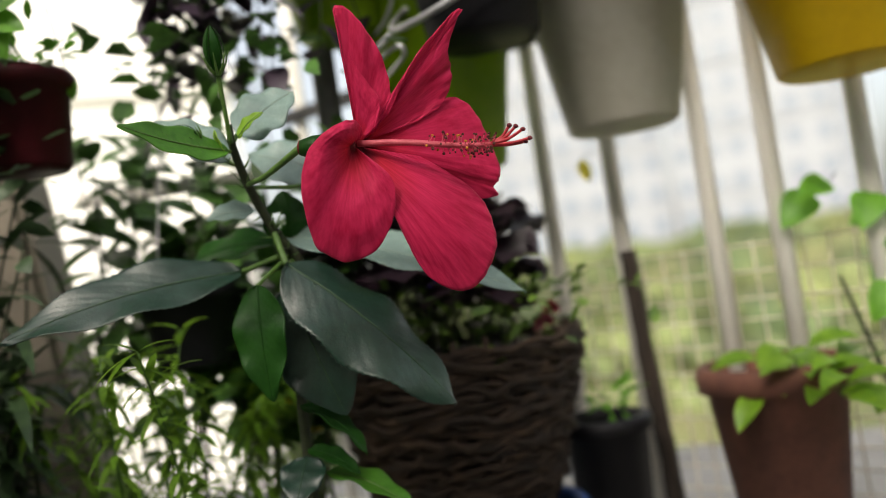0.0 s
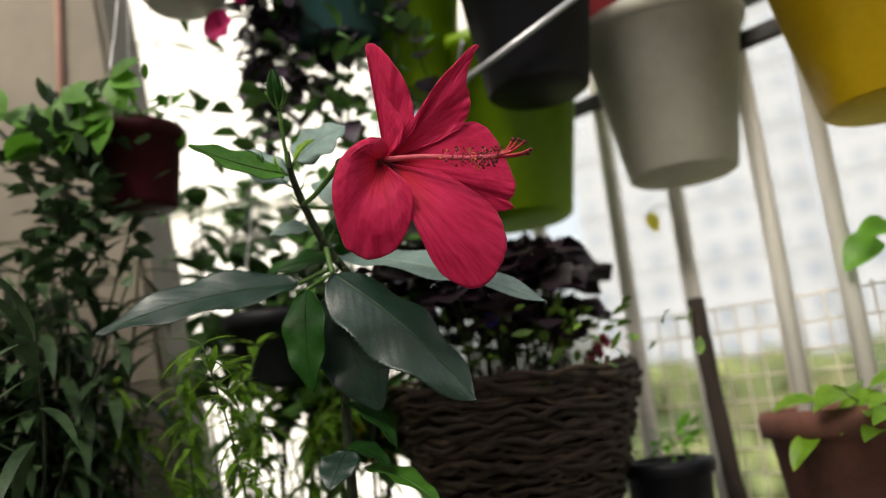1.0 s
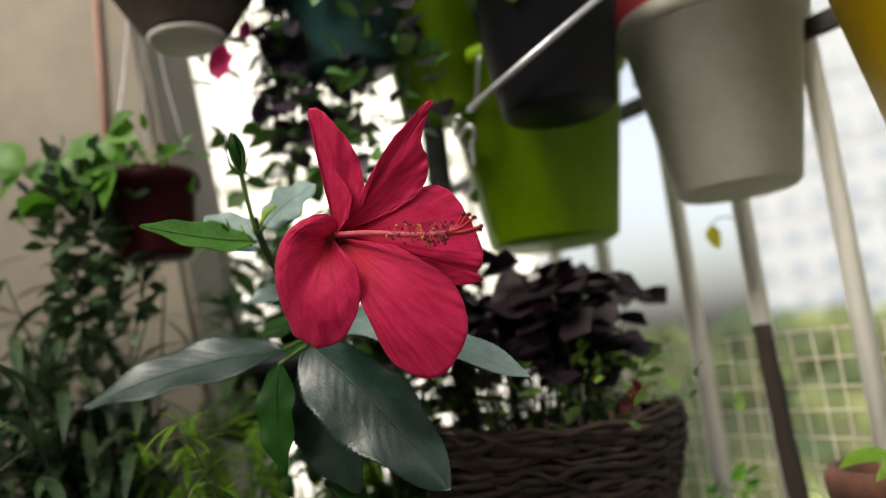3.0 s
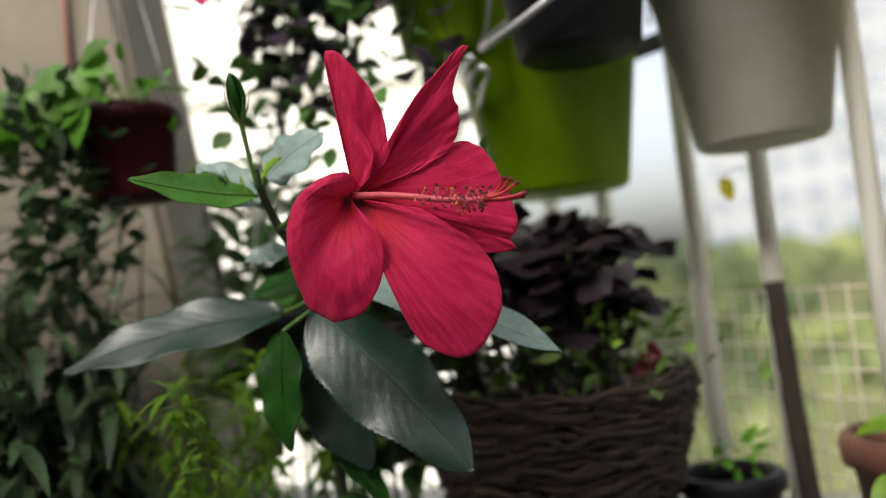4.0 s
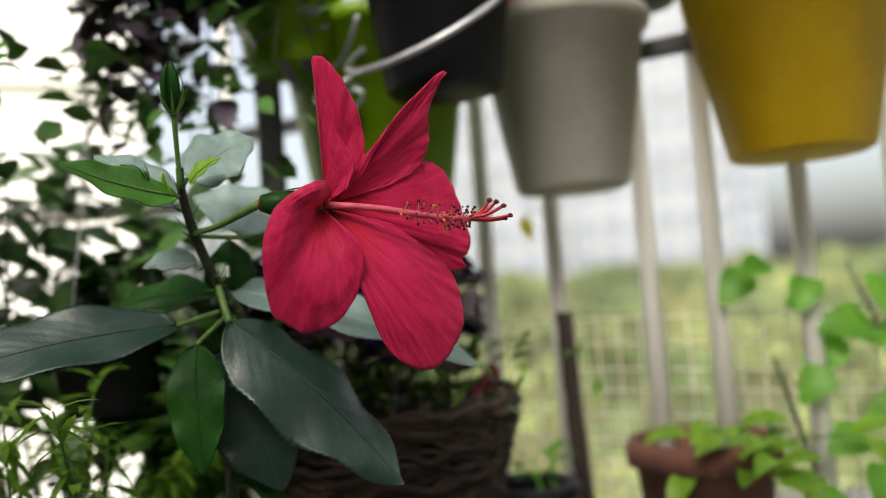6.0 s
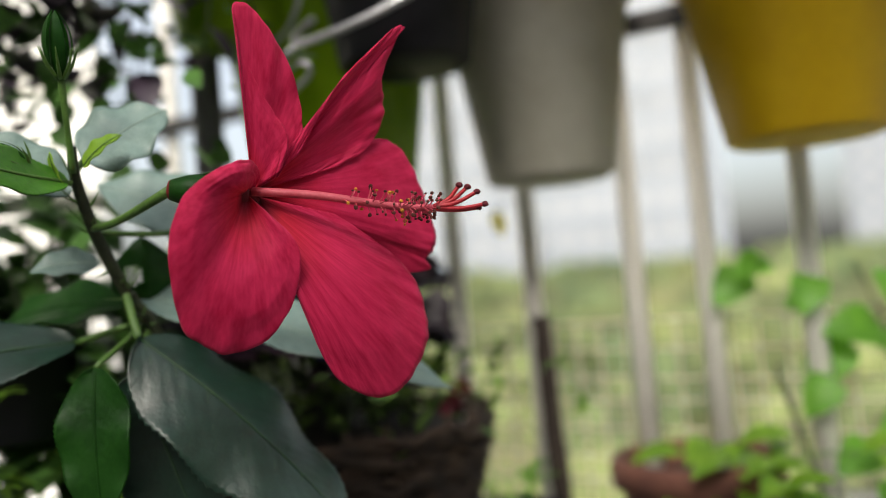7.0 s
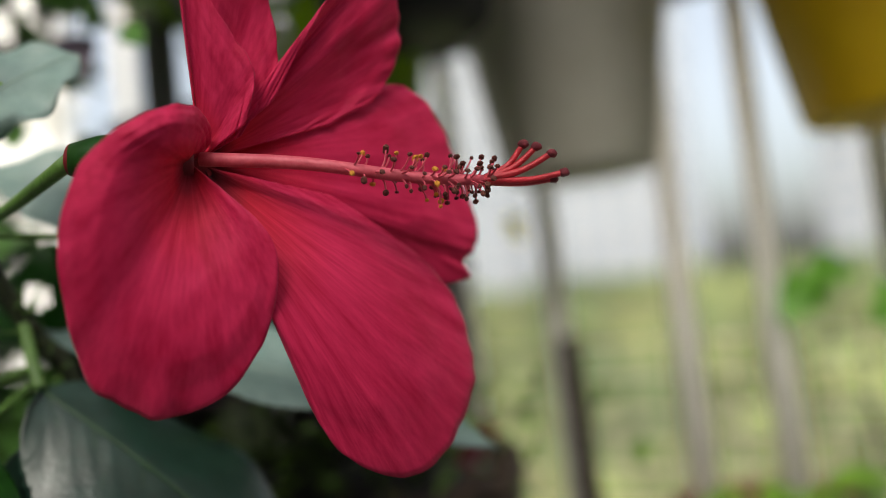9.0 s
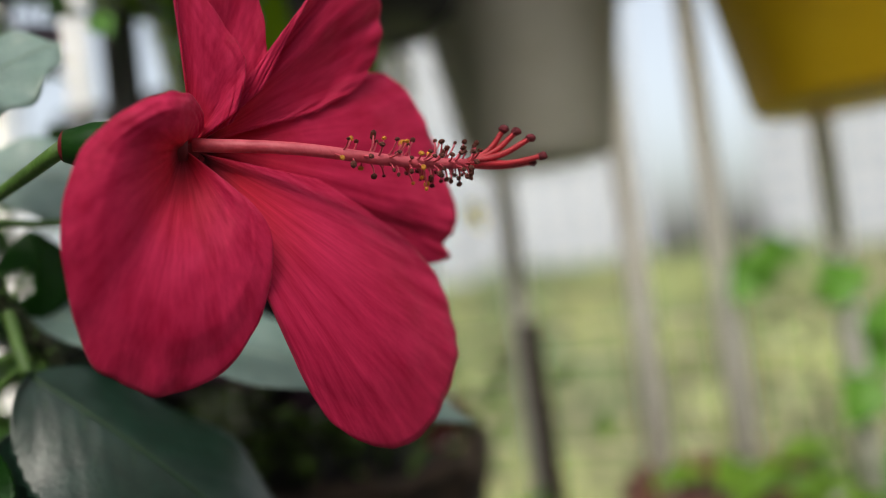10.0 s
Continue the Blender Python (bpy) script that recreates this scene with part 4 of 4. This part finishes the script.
# lance-leaved plant by the wall
bm, stems = bmesh.new(), bmesh.new()
for k in range(50):
    root = Vector((-0.40 + rng.gauss(0, 0.03), 0.76 + rng.gauss(0, 0.03), 0.86))
    end = root + Vector((rng.gauss(-0.02, 0.085), rng.gauss(0, 0.04), rng.uniform(0.15, 0.36)))
    tube([root, root.lerp(end, 0.5) + Vector((0.01, 0, 0.02)), end], [0.002, 0.001], 6, stems, 4)
    for q in spline([root, end], 8)[2:]:
        for j in range(2):
            d = Vector((rng.uniform(-1, 1), rng.uniform(-0.8, 0.5), rng.uniform(-0.8, 0.3))).normalized()
            blade(q, q + d * rng.uniform(0.060, 0.11), 0.0062, (0, 0, 1), 0.12, 0.2, rows=6, cols=1, bm=bm)
settle(bush("lance_leaf_plant", (-0.37, 0.76, 0.86), "grey-green plant with long drooping lance leaves", SWORD, bm, extra=(("stems", stems, WOODY),)), (-0.093, 0.702, 1.031), 0.862)

# broad-leaved plant over the maroon pot
bm, stems = bmesh.new(), bmesh.new()
for x, z, s in ((-0.407, 1.335, 1.2), (-0.366, 1.351, 1.2), (-0.335, 1.327, 1.1), (-0.294, 1.350, 0.9), (-0.410, 1.285, 1.2), (-0.309, 1.318, 1.0), (-0.438, 1.346, 1.1), (-0.375, 1.326, 1.1), (-0.35, 1.315, 0.9)):
    q = Vector((x, 0.76 + rng.uniform(-0.02, 0.02), z))
    tube([(-0.30, 0.825, 1.31), q.lerp(Vector((-0.30, 0.825, 1.31)), 0.4) + Vector((0, 0, 0.012)), q], [0.0016, 0.0008], 6, stems, 4)
    d = Vector((rng.uniform(-1, 1), rng.uniform(-0.3, 0.1), rng.uniform(-0.5, 0.3))).normalized()
    for g in (-0.75, 0, 0.75):
        dd = Matrix.Rotation(g, 3, "Y") @ d
        blade(q, q + dd * 0.046 * s, 0.0150 * s, (0.1, -0.9, 0.5), 0.08, 0.15, rows=6, cols=2, bm=bm)
tube([(-0.30, 0.82, 1.31), (-0.36, 0.79, 1.32), (-0.44, 0.77, 1.275)], [0.0022, 0.0016], 6, stems)
tuft(60, (-0.30, 0.80, 1.325), (0.04, 0.02, 0.012), 0.02, 0.005, rng, bm)
settle(bush("broad_leaf_plant", (-0.30, 0.82, 1.31), "trailing plant with bright green lobed leaves in the maroon pot", TRAILER, bm, extra=(("stems", stems, STEM),)), (-0.002, 0.722, 1.397), 0.772)

settle(bush("shaded_trailer", (-0.35, 0.82, 1.26), "dark green trailing leaves beside the maroon pot", SWORD, tuft(270, (-0.362, 0.785, 1.255), (0.032, 0.02, 0.045), 0.030, 0.009, rng)), (-0.049, 0.728, 1.362), 0.792)

# shrubs behind the hibiscus that break up the bright opening
bm, stems = bmesh.new(), bmesh.new()
for k in range(26):
    root = Vector((-0.165 + rng.gauss(0, 0.075), 1.0 + rng.gauss(0, 0.02), 0.64))
    end = root + Vector((rng.gauss(0, 0.06), rng.gauss(0, 0.03), rng.uniform(0.44, 0.70)))
    mid = root.lerp(end, 0.5) + Vector((rng.gauss(0, 0.02), 0, 0))
    tube([root, mid, end], [0.0026, 0.0012], 5, stems, 4)
    line = spline([root, mid, end], 10)
    for q in line[12:]:
        for j in range(2):
            d = Vector((rng.uniform(-1, 1), rng.uniform(-0.8, 0.8), rng.uniform(-0.7, 0.5))).normalized()
            blade(q, q + d * rng.uniform(0.04, 0.075), 0.016, (0, -0.4, 1), 0.08, 0.2, rows=6, cols=1, bm=bm)
settle(bush("slender_shrub", (-0.22, 1.0, 0.68), "slender green shrub against the bright opening", SHRUB_DARK, bm, extra=(("stems", stems, WOODY),)), (0.013, 0.857, 0.929), 0.703)
settle(bush("low_dark_shrub", (-0.17, 0.92, 0.9), "dense dark green leaves low behind the hibiscus", SHRUB_DARK, tuft(36, (-0.14, 0.92, 1.0), (0.05, 0.03, 0.035), 0.034, 0.010, rng)), (0.037, 0.862, 1.075), 0.777)

# dark foliage hanging below the teal pot
bm, stems = bmesh.new(), bmesh.new()
for k in range(36):
    root = Vector((-0.125 + rng.gauss(0, 0.052), 0.885 + rng.gauss(0, 0.03), 1.55))
    end = root + Vector((rng.gauss(0, 0.05), rng.gauss(0, 0.03), -rng.uniform(0.06, 0.27)))
    tube([root, end], [0.0013, 0.0008], 5, stems, 4)
    for q in spline([root, end], 7)[2:]:
        d = Vector((rng.uniform(-1, 1), rng.uniform(-1, 1), rng.uniform(-0.8, 0.3))).normalized()
        blade(q, q + d * rng.uniform(0.030, 0.052), 0.016, (0, -0.5, 1), 0.08, 0.2, rows=5, cols=1, bm=bm)
settle(bush("dark_trailing_plant", (-0.14, 0.885, 1.55), "dusky purple trailing foliage hanging among the pots", DUSKY, bm, extra=(("stems", stems, WOODY),)), (0.09, 0.817, 1.556), 0.725)
settle(bush("hanging_greens", (-0.18, 0.86, 1.5), "small green leaves among the hanging pots", SHRUB_DARK, tuft(190, (-0.110, 0.855, 1.39), (0.075, 0.03, 0.085), 0.034, 0.010, rng)), (0.062, 0.812, 1.528), 0.742)


BLOOM_C = mat("crimson_bloom", (0.70, 0.03, 0.10), (0.55, 0.02, 0.06), 0.6, 60, through_light=0.4)


def bloom(name, at, size, material, label, root):
    c = Vector(at)
    e = thing(name, at, label, "flower")
    for j in range(7):
        g = 2 * math.pi * j / 7
        part("petal", blade((0, 0, 0), Vector((math.cos(g) * size, -0.3 * size, math.sin(g) * size)), size * 0.55, (0, -1, 0), 0.15, 0.25, rows=5, cols=2, widest=0.6), material, e)
    end = Vector(root) - c
    part("stem", tube([(0, 0, 0), Vector((0.1 * end.x, 0.5 * end.y, 0.6 * end.z + 0.01)), end], [0.001], 6), STEM, e)


bloom("pink_bloom", (0.058, 0.752, 1.491), 0.016, BLOOM, "bright magenta-pink bloom among the hanging leaves", (0.065, 0.764, 1.55))
bloom("pink_bloom", (0.073, 0.768, 1.521), 0.009, BLOOM, "magenta-pink bloom among the hanging leaves", (0.058, 0.754, 1.56))
bloom("red_bloom", (-0.159, 0.628, 1.471), 0.019, BLOOM_C, "crimson-pink bloom at the edge of the leaves", (-0.01, 0.72, 1.40))

# plants in the terracotta and the small black pot
bm, stems = bmesh.new(), bmesh.new()
for k in range(22):
    root = draft(0.268, -0.13, 0.88)
    q = draft(0.268 + rng.gauss(0.035, 0.045), -0.215 + rng.gauss(0, 0.03), 0.912 + rng.uniform(-0.03, 0.03))
    tube([root, root.lerp(q, 0.5) + Vector((0, 0, 0.012)), q], [0.0012, 0.0008], 5, stems, 3)
    d = Vector((rng.uniform(-1, 1), rng.uniform(-1, 0), rng.uniform(-0.4, 0.3))).normalized()
    blade(q, q + d * 0.058, 0.014, (0, -0.5, 1), 0.14, 0.3, rows=8, cols=2, bm=bm)
settle(bush("potted_seedling", draft(0.268, -0.13, 0.88), "yellow-green leafy seedling in the terracotta pot", LIME_LEAF, bm, extra=(("stems", stems, STEM),)), (0.539, 0.985, 1.067), 0.72)
settle(bush("small_seedling", draft(0.058, -0.09, 0.86), "small bright green seedling in the black pot", BROAD, tuft(22, draft(0.068, -0.09, 0.895), (0.016, 0.014, 0.012), 0.026, 0.007, rng)), (0.357, 0.99, 1.054), 0.711)

# climber with heart-shaped leaves
bm, stems = bmesh.new(), bmesh.new()
tube([draft(0.47, -0.16, 0.645), draft(0.44, -0.17, 0.85), draft(0.40, -0.17, 1.02)], [0.004, 0.003, 0.0025], 8, stems)
tube([draft(0.56, -0.12, 0.645), draft(0.55, -0.12, 0.95), draft(0.50, -0.12, 1.13)], [0.003, 0.0015], 8, stems)
for u, z, s in ((0.362, 1.115, 1.1), (0.385, 1.125, 0.9), (0.43, 1.105, 1.0), (0.445, 1.085, 0.9), (0.46, 1.03, 1.3), (0.44, 0.99, 1.0), (0.50, 1.04, 1.3), (0.52, 1.10, 1.2), (0.475, 0.91, 1.1), (0.50, 0.87, 1.2), (0.54, 0.95, 1.3), (0.56, 1.02, 1.3), (0.45, 0.83, 1.0), (0.58, 0.88, 1.2), (0.53, 0.80, 1.2), (0.60, 1.09, 1.2)):
    q = draft(u + 0.02, -0.14 + rng.uniform(-0.03, 0.02), z + 0.012)
    tube([q, q + Vector((0.015, 0.02, 0.012))], [0.0008], 5, stems, 2)
    d = Vector((-1 + rng.uniform(-0.2, 0.8), rng.uniform(-0.5, 0.1), rng.uniform(-0.9, 0.0))).normalized()
    blade(q, q + d * 0.056 * s, 0.022 * s, (0, -0.8, 0.6), 0.08, 0.2, rows=8, cols=2, widest=0.3, bm=bm)
settle(bush("climber", draft(0.47, -0.16, 0.662), "bright green climber with heart-shaped leaves", BROAD, bm, extra=(("stems", stems, WOODY),)), (0.622, 0.945, 0.918), 0.69)

# a yellow leaf caught on the grille
fallen = part("yellow_leaf", blade((0.371, 1.050, 1.311), (0.377, 1.047, 1.287), 0.0068, (0, -1, 0.2), 0.08, 0.2, rows=8, cols=3), YELLOW_LEAF)
tagged(fallen, "small yellow leaf caught on the grille", "leaf")
part("twig", tube([(0.371, 1.050, 1.311), (0.382, 1.052, 1.317), (0.394, 1.056, 1.314)], [0.0006], 6), WOODY, fallen)

# ---------- outdoors ----------
OUTDOORS = Matrix.Rotation(radians(24), 4, "Z")
HILL_RISE = 8.2
bm = bmesh.new()
cols_x = [-4000, -400, -160, -90] + [-60 + 3 * k for k in range(54)] + [140, 300, 4000]
rows_y = [-4000, -60, -8, 1.6, 3, 5, 8] + [11 + 3 * k for k in range(20)] + [85, 110, 160, 400, 4000]
mesh_rows = []
for y in rows_y:
    line = []
    for x in cols_x:
        slope = min(max((y - 8) / 52, 0), 1)
        z = -7.0 + HILL_RISE * (slope * slope * (3 - 2 * slope)) ** 0.8
        z += (noise.noise((x * 0.05, y * 0.05, 0)) * 1.0 + noise.noise((x * 0.2, y * 0.2, 3)) * 0.4) * min(slope * 2, 1)
        line.append(bm.verts.new((x, y, z if y < 300 else HILL_RISE - 8.0)))
    mesh_rows.append(line)
for p, q in zip(mesh_rows, mesh_rows[1:]):
    for j in range(len(p) - 1):
        bm.faces.new((p[j], p[j + 1], q[j + 1], q[j]))
tagged(part("ground", bm, HILL), "green and ochre overgrown hillside beyond the window", "hillside", kind="structure").matrix_basis = OUTDOORS
bm = bmesh.new()
for k in range(700):
    y = rng.uniform(14, 64)
    x = rng.uniform(-0.5, 1.25) * y
    slope = min(max((y - 8) / 52, 0), 1)
    z = -7.0 + HILL_RISE * (slope * slope * (3 - 2 * slope)) ** 0.8
    r = rng.uniform(0.35, 1.15) * (0.5 + y / 60)
    made = bmesh.ops.create_icosphere(bm, subdivisions=2, radius=r, matrix=Matrix.Translation((x, y, z + 0.1)) @ Matrix.Diagonal((1.3, 1, 0.75, 1)))
    for v in made["verts"]:
        v.co += Vector((noise.noise(v.co * 1.3), noise.noise(v.co * 1.3 + Vector((7, 0, 0))), noise.noise(v.co * 1.3 + Vector((0, 7, 0))))) * r * 1.0
tagged(part("hillside_shrubs", bm, SHRUB), "low green and yellowish shrubs on the hillside", "shrubs", kind="stuff").matrix_basis = OUTDOORS


# white of the block that stands in for glare on the left
GLARE_WHITE = mat("glare_white", (0.80, 0.80, 0.78), (0.72, 0.72, 0.70), 0.8, 0.3, 0.1)


def tower(at, wide, deep, tall, turn, material, floors, bays, pane=GLASS):
    e = thing("apartment_building", at, "tall pale apartment building with rows of windows", "building", "apartment buildings")
    e.matrix_basis = OUTDOORS @ pose(*at, 0, 0, turn)
    part("wall", box((wide, deep, tall), (0, 0, tall / 2), 0.2), material, e, smooth=False)
    part("roof", box((wide * 1.01, deep * 1.02, 0.8), (0, 0, tall + 0.4), 0.1), material, e, smooth=False)
    w0 = None
    for f in range(floors):
        for b in range(bays):
            m = Matrix.Translation((wide * ((b + 0.5) / bays - 0.5), -deep / 2 - 0.04, (f + 0.55) * tall / floors))
            if w0 is None:
                w0 = part("window", box((wide / bays * 0.55, 0.12, tall / floors * 0.48), (0, 0, 0), 0.03), pane, e, smooth=False)
                w0.matrix_local = m
            else:
                again(w0, "window", m, e)
        if f % 2 == 0:
            part("sill_band", box((wide * 1.005, 0.3, 0.35), (0, -deep / 2 - 0.1, (f + 0.2) * tall / floors), 0.03), material, e, smooth=False)
    return e


tower((43, 112, -2), 30, 16, 66, -22, FACADE, 16, 8)
tower((66, 98, -2), 20, 16, 70, -34, FACADE, 17, 6)
tower((77, 97, -2), 10, 14, 46, -38, FACADE_B, 14, 4)
tower((135, 98, -2), 34, 16, 48, -52, FACADE, 12, 9)
# added block with blank white panes, in place of the blown-out bright gap
tower((-10, 24, -8), 20, 14, 30, 4, GLARE_WHITE, 9, 6, pane=GLARE_WHITE)
